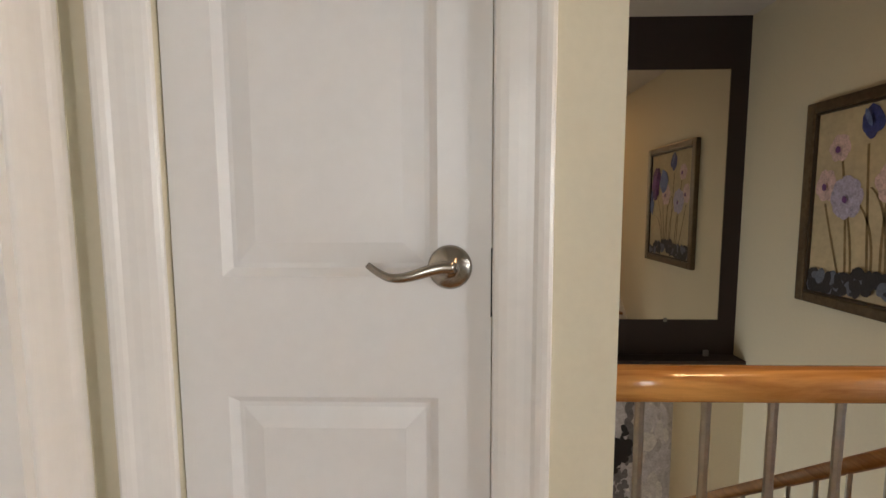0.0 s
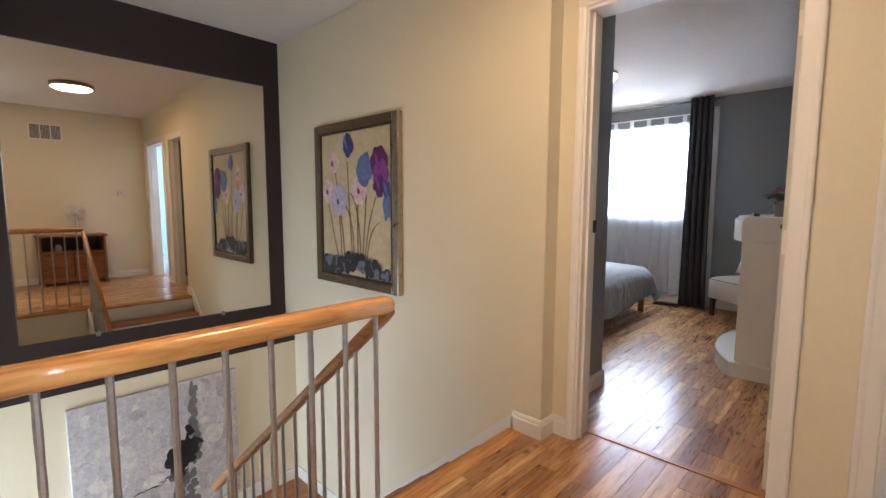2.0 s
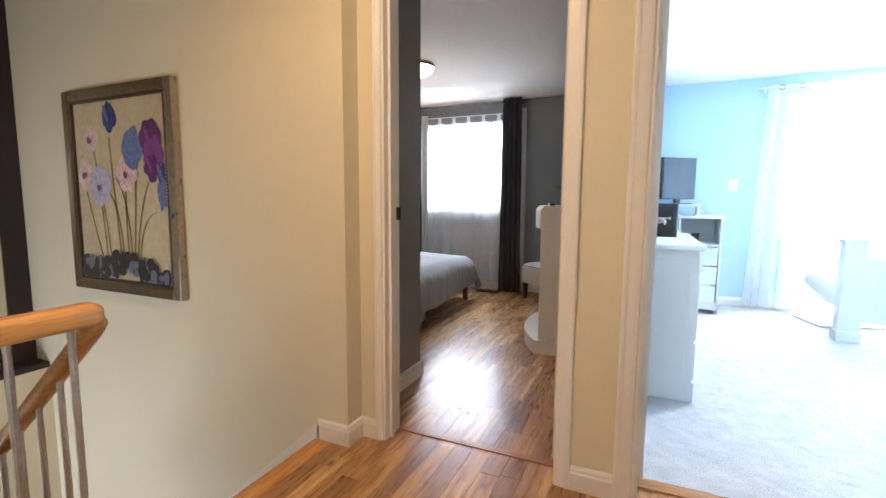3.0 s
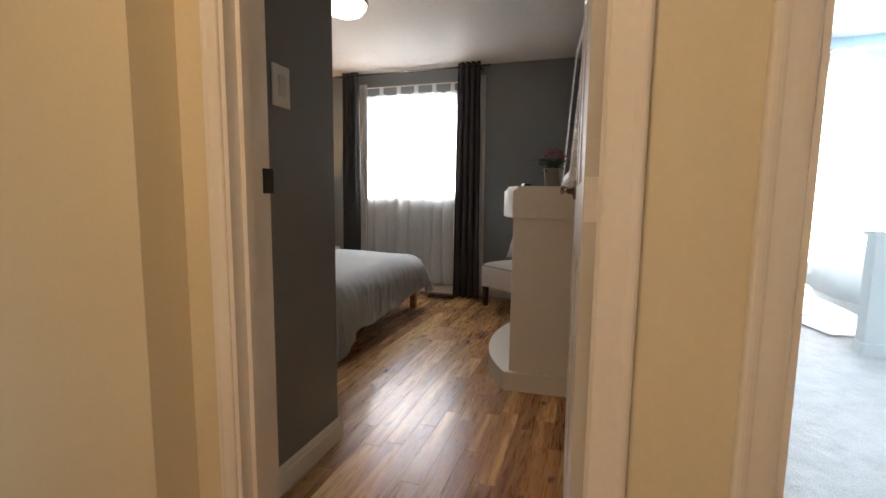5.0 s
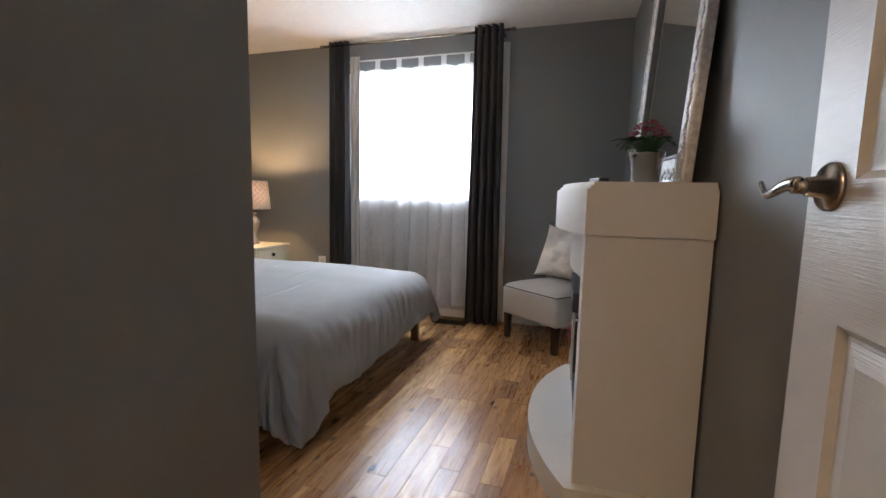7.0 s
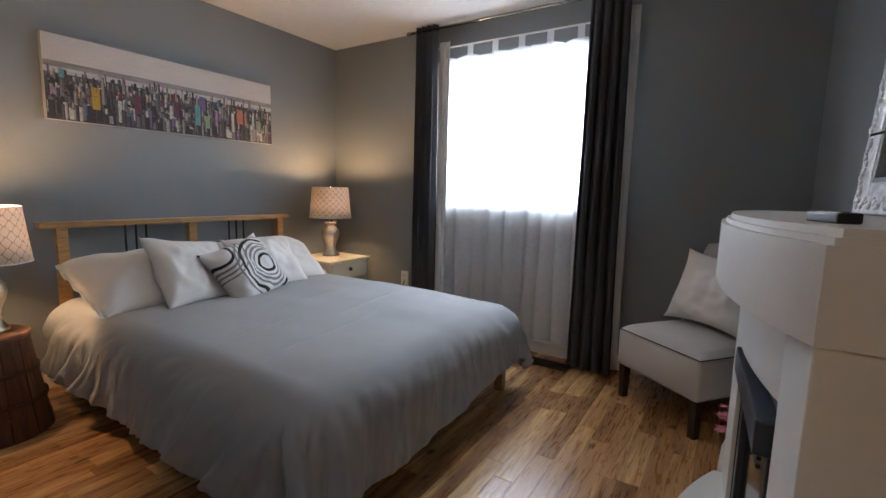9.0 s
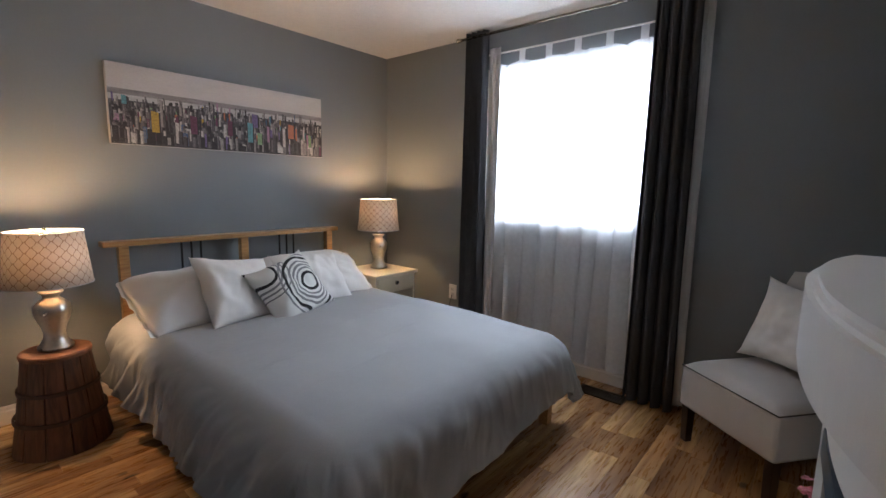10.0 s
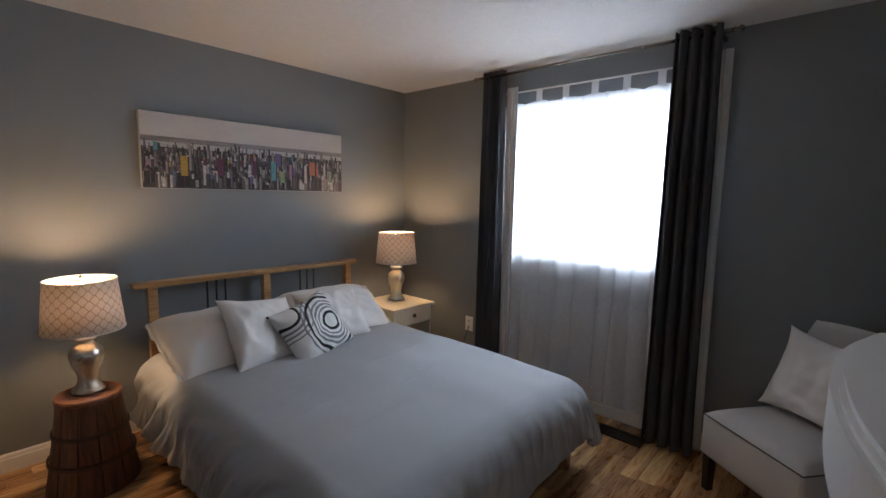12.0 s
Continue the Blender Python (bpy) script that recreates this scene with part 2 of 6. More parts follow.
def box(bm, x0, y0, z0, x1, y1, z1, bevel=0.0, m=None):
    r = bmesh.ops.create_cube(bm, size=1.0)
    vs = r["verts"]
    bmesh.ops.scale(bm, vec=(abs(x1 - x0), abs(y1 - y0), abs(z1 - z0)), verts=vs)
    bmesh.ops.translate(bm, vec=((x0 + x1) / 2, (y0 + y1) / 2, (z0 + z1) / 2), verts=vs)
    if bevel:
        es = list({e for v in vs for e in v.link_edges})
        got = bmesh.ops.bevel(bm, geom=es, offset=bevel, segments=2, affect="EDGES", profile=0.6)
        vs = [v for v in got["verts"]]
    if m is not None:
        bmesh.ops.transform(bm, matrix=m, verts=vs)
    return bm


def boxes(*rows, bevel=0.0):
    bm = bmesh.new()
    for r in rows:
        box(bm, *r, bevel=bevel)
    return bm


def prism(bm, outline, z0, z1):
    """An upright prism over a plan outline."""
    lo = [bm.verts.new((x, y, z0)) for x, y in outline]
    hi = [bm.verts.new((x, y, z1)) for x, y in outline]
    k = len(outline)
    bm.faces.new(lo[::-1])
    bm.faces.new(hi)
    for i in range(k):
        bm.faces.new((lo[i], lo[(i + 1) % k], hi[(i + 1) % k], hi[i]))
    return bm


def lathe(bm, profile, seg=32, at=(0, 0, 0)):
    """A turned shape round z from (radius, height) rows."""
    rings = []
    for r, z in profile:
        if r < 1e-5:
            rings.append([bm.verts.new((at[0], at[1], at[2] + z))])
        else:
            rings.append([bm.verts.new((at[0] + r * math.cos(2 * math.pi * i / seg), at[1] + r * math.sin(2 * math.pi * i / seg), at[2] + z)) for i in range(seg)])
    for a, b in zip(rings, rings[1:]):
        for i in range(seg):
            j = (i + 1) % seg
            if len(a) == 1 and len(b) == 1:
                continue
            if len(a) == 1:
                bm.faces.new((a[0], b[i], b[j]))
            elif len(b) == 1:
                bm.faces.new((a[i], a[j], b[0]))
            else:
                bm.faces.new((a[i], a[j], b[j], b[i]))
    return bm


def tube(bm, pts, radius, seg=12, squash=1.0):
    """A round bar along a line of points."""
    pts = [Vector(p) for p in pts]
    rings = []
    for i, p in enumerate(pts):
        d = (pts[min(i + 1, len(pts) - 1)] - pts[max(i - 1, 0)]).normalized()
        side = d.cross(Vector((0, 0, 1)))
        if side.length < 1e-3:
            side = Vector((1, 0, 0))
        side.normalize()
        up = side.cross(d)
        r = radius[i] if isinstance(radius, (list, tuple)) else radius
        rings.append([bm.verts.new(p + side * (r * math.cos(a)) + up * (r * squash * math.sin(a))) for a in [2 * math.pi * k / seg for k in range(seg)]])
    for a, b in zip(rings, rings[1:]):
        for i in range(seg):
            bm.faces.new((a[i], a[(i + 1) % seg], b[(i + 1) % seg], b[i]))
    bm.faces.new(rings[0][::-1])
    bm.faces.new(rings[-1])
    return bm


def sheet(bm, f, nu, nv):
    """A grid of f(u, v), u and v from 0 to 1."""
    g = [[bm.verts.new(f(i / nu, j / nv)) for j in range(nv + 1)] for i in range(nu + 1)]
    for i in range(nu):
        for j in range(nv):
            bm.faces.new((g[i][j], g[i + 1][j], g[i + 1][j + 1], g[i][j + 1]))
    return bm


def solid(ob, t, offset=0.0):
    md = ob.modifiers.new("thickness", "SOLIDIFY")
    md.thickness, md.offset = t, offset
    return ob


# ---- plan ----
HALL_H, BED_H, BLUE_H = 2.47, 2.32, 2.37
XW = 6.64           # inside of the window wall
YH = 3.60           # inside of the headboard wall
HX, RX = 2.94, 3.07  # hall and room sides of the door wall
PX = 2.83           # picture wall
LAND = -1.26        # stair landing
CASE, SLIM = 0.058, 0.032   # door casing past the edge of its opening; the slim one by the corner

# ---- hall and stairwell ----
structure("wall_closet", boxes((0.24, 0.69, 0, 0.37, 0.80, HALL_H), (0.77, 0.69, 0, 0.92, 0.80, HALL_H), (0.37, 0.69, 2.04, 0.77, 0.80, HALL_H), (0.37, 0.80, 0, 0.77, 0.82, HALL_H)), M_CREAM, "cream painted wall round the closet door", "wall")
structure("wall_stair_left", boxes((0.24, 0.80, LAND - 1.3, 0.37, 2.30, HALL_H), (0.82, 0.80, LAND - 1.3, 0.92, 2.30, HALL_H), (0.37, 2.20, LAND - 1.3, 0.82, 2.30, HALL_H)), M_CREAM, "cream painted closet wall beside the stairwell", "wall")
structure("wall_mirror", boxes((-0.3, 3.51, 0.016, PX, 3.62, HALL_H)), M_BROWN, "dark brown painted feature wall above the stairs", "wall")
structure("ledge_mirror", boxes((-0.3, 3.36, -0.02, PX, 3.62, 0.016)), M_BROWN, "dark brown ledge below the feature wall", "ledge")
structure("wall_lower", boxes((-0.3, 3.36, LAND - 1.3, PX, 3.62, -0.02)), M_CREAM, "cream painted lower wall of the stairwell", "wall")
structure("wall_picture", boxes((PX, 0.935, LAND - 1.3, RX - 0.037, 3.62, HALL_H)), M_CREAM, "cream painted wall beside the stairs", "wall")
# door wall with two openings
D1 = (0.035, 0.82)
D2 = (-1.04, -0.237)
dw = bmesh.new()
for y0, y1, z0, z1 in ((-1.25, D2[0], 0, HALL_H), (D2[0], D2[1], 2.035, HALL_H), (D2[1], D1[0], 0, HALL_H), (D1[0], D1[1], 2.035, HALL_H), (D1[1], 0.935, 0, HALL_H)):
    box(dw, HX, y0, z0, RX - 0.035, y1, z1)
structure("wall_doors", dw, M_CREAM, "cream painted hall wall with two bedroom doorways", "wall")
# Opening from x 0.34 to 1.06 is unseen, added for the hall fill.
structure("wall_hall_end", boxes((0.0, -1.37, 0, 0.34, -1.25, HALL_H), (0.34, -1.37, 2.04, 1.06, -1.25, HALL_H), (1.06, -1.37, 0, RX - 0.035, -1.25, HALL_H)), M_CREAM, "cream painted end wall of the hall", "wall")
hl = bmesh.new()
for y0, y1, z0, z1 in ((-1.25, -0.14, 0, HALL_H), (-0.14, 0.615, 2.04, HALL_H), (0.615, 0.69, 0, HALL_H)):
    box(hl, 0.142, y0, z0, 0.262, y1, z1)
# Unseen slab behind the side door, added to stop sky light leaking in.
box(hl, 0.04, -1.25, 0, 0.14, 0.80, HALL_H)
structure("wall_hall_left", hl, M_CREAM, "cream painted hall wall with doorways", "wall")
# Made-up box round the hall fill lamp, never in view.
structure("wall_washroom", boxes((-0.1, -2.40, 0, 0.0, -1.25, HALL_H), (1.35, -2.40, 0, 1.45, -1.37, HALL_H), (-0.1, -2.5, 0, 0.35, -2.40, HALL_H), (1.05, -2.5, 0, 1.45, -2.40, HALL_H), (0.35, -2.5, 0, 1.05, -2.40, 0.9), (0.35, -2.5, 2.0, 1.05, -2.40, HALL_H)), M_TRIM, "unseen white box with an opening, added to let fill light into the hall", "wall")
structure("floor_washroom", boxes((-0.1, -2.5, -0.12, 1.45, -1.252, -0.004)), M_TREAD, "wood floor of the unseen box added behind the hall", "floor")
# Unseen wall; its opening is added only to let the stair fill through.
structure("wall_stair_end", boxes((-0.42, 2.30, LAND - 1.3, -0.3, 2.44, HALL_H), (-0.42, 3.26, LAND - 1.3, -0.3, 3.62, HALL_H), (-0.42, 2.44, LAND - 1.3, -0.3, 3.26, -1.18), (-0.42, 2.44, -0.26, -0.3, 3.26, HALL_H), (-0.42, 2.18, LAND - 1.3, 0.37, 2.30, HALL_H)), M_CREAM, "cream painted unseen end wall of the stairwell, with an added opening", "wall")
structure("ceiling_hall", boxes((-0.5, -2.5, HALL_H, RX - 0.035, 3.75, HALL_H + 0.1)), M_CEIL, "white painted hall ceiling", "ceiling")
structure("floor_stair_lower", boxes((-0.42, 0.8, LAND - 1.4, 3.0, 3.62, LAND - 1.3)), M_TREAD, "wood floor below the stairs", "floor")
# under the hall floor
structure("wall_under_floor", boxes((0.92, 0.90, LAND - 1.3, 1.86, 1.0, -0.03), (1.86, 1.02, LAND - 1.3, PX, 1.08, -0.03)), M_CREAM, "cream wall below the hall floor", "wall")


def stairs():
    t = thing("staircase", (0, 0, 0), "wooden stair flight going down to a landing", "stairs", kind="structure")
    rise, run = 1.26 / 7, 0.215
    for i in range(6):
        z, y = -rise * (i + 1), 1.10 + run * i
        part("tread", boxes((1.80, y - 0.02, z - 0.03, PX - 0.014, y + run + 0.01, z), bevel=0.006), M_TREAD, t)
        part("riser", boxes((1.80, y - 0.012, z, PX - 0.014, y - 0.0, z + rise - 0.03)), M_TRIM, t)
    part("landing", boxes((0.95, 1.10 + 6 * run, LAND - 0.04, PX - 0.014, 3.345, LAND), bevel=0.004), M_TREAD, t)
    part("riser", boxes((1.80, 1.10 + 6 * run - 0.012, LAND, PX - 0.014, 1.10 + 6 * run, LAND + rise - 0.03)), M_TRIM, t)
    bm = bmesh.new()
    prism(bm, [(1.05, 0.0), (1.10, -0.02), (2.40, -1.26 + 0.02), (2.40, -1.40), (2.30, -1.40), (1.05, -0.24)], 1.785, 1.80)
    bmesh.ops.transform(bm, matrix=Matrix(((0, 0, 1, 0), (1, 0, 0, 0), (0, 1, 0, 0), (0, 0, 0, 1))), verts=bm.verts)
    part("stringer", bm, M_TRIM, t)


stairs()


def skirting(name, p, q, h=0.095, material=None, t=0.014):
    """A baseboard with a stepped top from p to q, on the left of that line."""
    p, q = Vector((*p, 0)), Vector((*q, 0))
    d = (q - p).normalized()
    nrm = Vector((-d.y, d.x, 0))
    bm = bmesh.new()
    prof = ((0, 0), (t, 0), (t, h * 0.72), (t * 0.7, h * 0.78), (t * 0.7, h * 0.9), (t * 0.35, h), (0, h))
    ends = []
    for e in (p, q):
        ends.append([bm.verts.new(e + nrm * a + Vector((0, 0, b))) for a, b in prof])
    k = len(prof)
    for i in range(k):
        bm.faces.new((ends[0][i], ends[0][(i + 1) % k], ends[1][(i + 1) % k], ends[1][i]))
    bm.faces.new(ends[0][::-1])
    bm.faces.new(ends[1])
    return structure(name, bm, material or M_TRIM, "white painted stepped baseboard", "baseboard")


skirting("baseboard", (PX, 0.935), (PX, 1.10))
skirting("baseboard", (HX - 0.001, 0.935), (PX - 0.014, 0.935))
skirting("baseboard", (HX, D1[1] + SLIM), (HX, 0.9205))
skirting("baseboard", (HX, D2[1] + CASE), (HX, D1[0] - CASE))
skirting("baseboard", (1.14, -1.25), (HX, -1.25))
# sloping skirting along the stairs and level ones on the landing
bm = bmesh.new()
prism(bm, [(1.09, 0.09), (2.40, -1.10), (2.40, -1.24), (1.09, -0.05)], PX - 0.014, PX)
bmesh.ops.transform(bm, matrix=Matrix(((0, 0, 1, 0), (1, 0, 0, 0), (0, 1, 0, 0), (0, 0, 0, 1))), verts=bm.verts)
structure("baseboard_stair", bm, M_TRIM, "white painted sloping stair skirting", "baseboard")
structure("baseboard_landing", boxes((PX - 0.014, 2.40, LAND, PX, 3.346, LAND + 0.10), (0.92, 3.346, LAND, PX - 0.014, 3.36, LAND + 0.10)), M_TRIM, "white painted landing baseboard", "baseboard")


def casing_bar(bm, u0, u1, z0, z1, face, out, axis, flip=False):
    """One moulded strip of a door casing, thick at its outer edge; out is the way it stands off its wall."""
    prof = ((0.0, 0.0), (0.0, 0.011), (0.03, 0.0145), (0.09, 0.0165), (0.18, 0.0165), (0.27, 0.0150), (0.34, 0.0128), (0.46, 0.0118), (0.60, 0.0112), (0.76, 0.0098), (0.90, 0.0078), (0.97, 0.0060), (1.0, 0.0036), (1.0, 0.0))
    upright = z1 - z0 > u1 - u0
    ends = []
    for e in (0.0, 1.0):
        ring = []
        for a, d in prof:
            a = 1 - a if flip else a
            u, z = (u0 + a * (u1 - u0), z0 + e * (z1 - z0)) if upright else (u0 + e * (u1 - u0), z0 + a * (z1 - z0))
            f = face + out * d
            ring.append(bm.verts.new((f, u, z) if axis == "y" else (u, f, z)))
        ends.append(ring)
    k = len(prof)
    for i in range(k):
        bm.faces.new((ends[0][i], ends[0][(i + 1) % k], ends[1][(i + 1) % k], ends[1][i]))
    bm.faces.new(ends[0][::-1])
    bm.faces.new(ends[1])


def doorway(name, y0, y1, x_hall, x_room, label, hall=True, room=True, top=2.035, out=-1, near=0.016, far=CASE):
    """Jambs, stops and casings of an opening in a wall that runs along y."""
    t = thing(name, (0, 0, 0), label, "door frame", kind="structure")
    part("jamb", boxes((x_hall, y0 - 0.004, 0, x_room, y0 + near, top), (x_hall - out * 0.035, y0 + near, 0, x_hall - out * 0.058, y0 + near + 0.010, top)), M_TRIM, t)
    part("jamb", boxes((x_hall, y1 - 0.016, 0, x_room, y1 + 0.004, top), (x_hall - out * 0.035, y1 - 0.028, 0, x_hall - out * 0.058, y1 - 0.016, top)), M_TRIM, t)
    part("head_jamb", boxes((x_hall, y0 + near, top - 0.016, x_room, y1 - 0.016, top + 0.004)), M_TRIM, t)
    for on, face, way in ((hall, x_hall, out), (room, x_room, -out)):
        if on:
            for u0, u1, flip in ((y0 - CASE, y0 + 0.004, False), (y1 - 0.004, y1 + far, True)):
                bm = bmesh.new()
                casing_bar(bm, u0, u1, 0, top, face, way, "y", flip)
                part("casing", bm, M_TRIM, t)
            bm = bmesh.new()
            casing_bar(bm, y0 - CASE, y1 + far, top, top + CASE, face, way, "y", True)
            part("casing", bm, M_TRIM, t)
    return t


door_1 = doorway("door_1", D1[0], D1[1], HX, RX, "white moulded casing of the grey bedroom doorway", True, False, near=-0.0005, far=SLIM)
door_2 = doorway("door_2", D2[0], D2[1], HX, RX, "white moulded casing of the blue bedroom doorway")
door_3 = doorway("door_3", -0.14, 0.615, 0.262, 0.142, "white casing of a side doorway", True, False, out=1)

# ---- grey bedroom ----
STUB = (3.712, 1.02)             # outer corner of the wall stub by the door
RW = ((RX, -0.01), (XW, 0.20))    # right wall, slightly out of square
bm = bmesh.new()
prism(bm, [RW[0], RW[1], (XW, -0.06), (RX, -0.06)], 0, BED_H)
structure("wall_bed_right", bm, M_GREY, "matt grey painted bedroom wall", "wall")
structure("wall_bed_head", boxes((STUB[0], YH, 0, XW + 0.3, YH + 0.12, BED_H)), M_GREY, "matt grey painted wall behind the bed", "wall")
structure("wall_bed_closet", boxes((RX + 0.002, STUB[1], 0, STUB[0], 3.72, BED_H)), M_GREY, "matt grey painted wall stub by the door", "wall")
W1 = (1.30, 2.47, 1.03, 2.035)
ww = bmesh.new()
box(ww, XW, -0.06, 0, XW + 0.2, W1[0], BED_H)
box(ww, XW, W1[1], 0, XW + 0.2, YH, BED_H)
box(ww, XW, W1[0], 0, XW + 0.2, W1[1], W1[2])
box(ww, XW, W1[0], W1[3], XW + 0.2, W1[1], BED_H)
structure("wall_bed_window", ww, M_GREY, "matt grey painted window wall", "wall")
bw = bmesh.new()
for y0, y1, z0, z1 in ((-0.06, D1[0] - 0.004, 0, BED_H), (D1[0] - 0.004, D1[1] + 0.004, 2.039, BED_H), (D1[1] + 0.004, STUB[1], 0, BED_H)):
    box(bw, RX - 0.035, y0, z0, RX, y1, z1)
structure("wall_bed_door", bw, M_GREY, "matt grey painted bedroom door wall", "wall")
structure("ceiling_bedroom", boxes((RX - 0.035, -0.06, BED_H, XW + 0.2, YH + 0.12, BED_H + 0.1)), M_STIP, "white stippled bedroom ceiling", "ceiling")
skirting("baseboard", (XW, 0.21), (XW, YH), material=M_TRIM)
skirting("baseboard", (XW - 0.014, YH), (STUB[0], YH))
skirting("baseboard", (STUB[0], YH - 0.014), (STUB[0], STUB[1] - 0.014))
skirting("baseboard", STUB, (RX, STUB[1]))
skirting("baseboard", (RX, -0.01), (XW - 0.014, 0.199))

# ---- blue bedroom ----
BX, BY = 6.85, -4.0
structure("wall_blue_left", boxes((RX, -0.18, 0, BX, -0.07, BLUE_H)), M_BLUE, "pale blue painted bedroom wall", "wall")
W2 = (-3.25, -1.72, 0.06, 2.10)
bm = bmesh.new()
box(bm, BX, W2[1], 0, BX + 0.16, -0.07, BLUE_H)
box(bm, BX, BY, 0, BX + 0.16, W2[0], BLUE_H)
box(bm, BX, W2[0], W2[3], BX + 0.16, W2[1], BLUE_H)
box(bm, BX, W2[0], 0, BX + 0.16, W2[1], W2[2])
structure("wall_blue_window", bm, M_BLUE, "pale blue painted window wall", "wall")
structure("wall_blue_far", boxes((RX - 0.1, BY - 0.12, 0, BX + 0.16, BY, BLUE_H)), M_BLUE, "pale blue painted end wall", "wall")
bm = bmesh.new()
for y0, y1, z0, z1 in ((BY, D2[0] - 0.004, 0, BLUE_H), (D2[0] - 0.004, D2[1] + 0.004, 2.039, BLUE_H), (D2[1] + 0.004, -0.07, 0, BLUE_H)):
    box(bm, RX - 0.035, y0, z0, RX, y1, z1)
structure("wall_blue_door", bm, M_BLUE, "pale blue painted door wall", "wall")
structure("ceiling_blue", boxes((RX - 0.035, BY - 0.12, BLUE_H, BX + 0.16, -0.065, BLUE_H + 0.1)), M_CEIL, "white painted bedroom ceiling", "ceiling")
skirting("baseboard", (BX, W2[1]), (BX, -0.18), 0.10)
skirting("baseboard", (BX, -0.18), (RX, -0.18), 0.10)
cf = bmesh.new()
sheet(cf, lambda u, v: (HX + 0.176 + u * (BX - HX - 0.176), BY + v * (-0.07 - BY), 0.008 + 0.004 * noise.noise((u * 90, v * 95, 0)) + 0.003 * noise.noise((u * 240, v * 250, 3))), 230, 240)
structure("floor_carpet", cf, M_CARPET, "pale grey cut-pile bedroom carpet", "carpet", True)

# ground and sky outside
structure("ground", boxes((-60, -60, -3.2, 120, 60, -3.0)), mat("lawn_ground", (0.07, 0.09, 0.04), 0.9, var=0.3), "lawn outside the house", "ground")


def window(name, x, y0, y1, z0, z1, depth, mull, label):
    t = thing(name, (0, 0, 0), label, "window", kind="structure")
    xi = x + depth
    fr = boxes((xi, y0, z0, xi + 0.06, y0 + 0.05, z1), (xi, y1 - 0.05, z0, xi + 0.06, y1, z1), (xi, y0 + 0.05, z0, xi + 0.06, y1 - 0.05, z0 + 0.05), (xi, y0 + 0.05, z1 - 0.05, xi + 0.06, y1 - 0.05, z1), bevel=0.004)
    part("window_frame", fr, M_TRIM, t)
    part("mullion", boxes((xi + 0.005, mull - 0.03, z0 + 0.05, xi + 0.055, mull + 0.03, z1 - 0.05), bevel=0.004), M_TRIM, t)
    for a, b in ((y0 + 0.05, mull - 0.03), (mull + 0.03, y1 - 0.05)):
        p = part("pane", boxes((xi + 0.025, a, z0 + 0.05, xi + 0.031, b, z1 - 0.05)), M_GLASS, t)
        p.visible_shadow = False
    return t


win = window("window_1", XW, W1[0], W1[1], W1[2], W1[3], 0.10, 1.83, "white framed bedroom window")
part("window_sill", boxes((XW - 0.03, W1[0] - 0.04, W1[2] - 0.03, XW + 0.10, W1[1] + 0.04, W1[2]), bevel=0.005), M_TRIM, win)
part("window_casing", boxes((XW - 0.014, W1[0] - 0.06, W1[2], XW - 0.001, W1[0], W1[3] + 0.035), (XW - 0.014, W1[1], W1[2], XW - 0.001, W1[1] + 0.06, W1[3] + 0.035), (XW - 0.014, W1[0], W1[3], XW - 0.001, W1[1], W1[3] + 0.035)), M_TRIM, win)
win2 = window("window_2", BX, W2[0], W2[1], W2[2], W2[3], 0.05, -2.40, "white framed sliding patio door")
part("window_casing", boxes((BX - 0.016, W2[1], 0, BX - 0.001, W2[1] + 0.06, W2[3] + 0.07), (BX - 0.016, W2[0], W2[3], BX - 0.001, W2[1], W2[3] + 0.07)), M_TRIM, win2)

# ---- doors and ironmongery ----
def panel_mesh(bm, x0, x1, z0, z1, y, out):
    """A sunk and raised moulded field; out is -1 or 1, the way it faces along y."""
    steps = ((0.0, 0.0), (0.010, 0.008), (0.016, 0.008), (0.042, 0.002), (0.046, 0.002))
    rings = []
    for inset, depth in steps:
        yy = y - out * depth
        rings.append([bm.verts.new(p) for p in ((x0 + inset, yy, z0 + inset), (x1 - inset, yy, z0 + inset), (x1 - inset, yy, z1 - inset), (x0 + inset, yy, z1 - inset))])
    for a, b in zip(rings, rings[1:]):
        for i in range(4):
            bm.faces.new((a[i], a[(i + 1) % 4], b[(i + 1) % 4], b[i]))
    bm.faces.new(rings[-1])


def panel_door(name, at, w, h, cols, rows, material, label, thick=0.035, parent=None):
    """A moulded panel door; local x runs across it, its two faces look along -y and +y."""
    t = thing(name, at, label, "door") if parent is None else thing(name, at)
    if parent is not None:
        t.parent = parent
    xs = [0.0] + [v for c in cols for v in c] + [w]
    zs = [0.0] + [v for r in rows for v in r] + [h]
    fr = bmesh.new()
    for i in range(0, len(xs), 2):
        box(fr, xs[i], 0, 0, xs[i + 1], thick, h)
    for c in cols:
        for j in range(0, len(zs), 2):
            box(fr, c[0], 0, zs[j], c[1], thick, zs[j + 1])
    part("door_leaf", fr, material, t)
    for c in cols:
        for r in rows:
            bm = bmesh.new()
            panel_mesh(bm, c[0], c[1], r[0], r[1], 0.0005, -1)
            panel_mesh(bm, c[0], c[1], r[0], r[1], thick - 0.0005, 1)
            part("door_panel", bm, material, t)
    return t


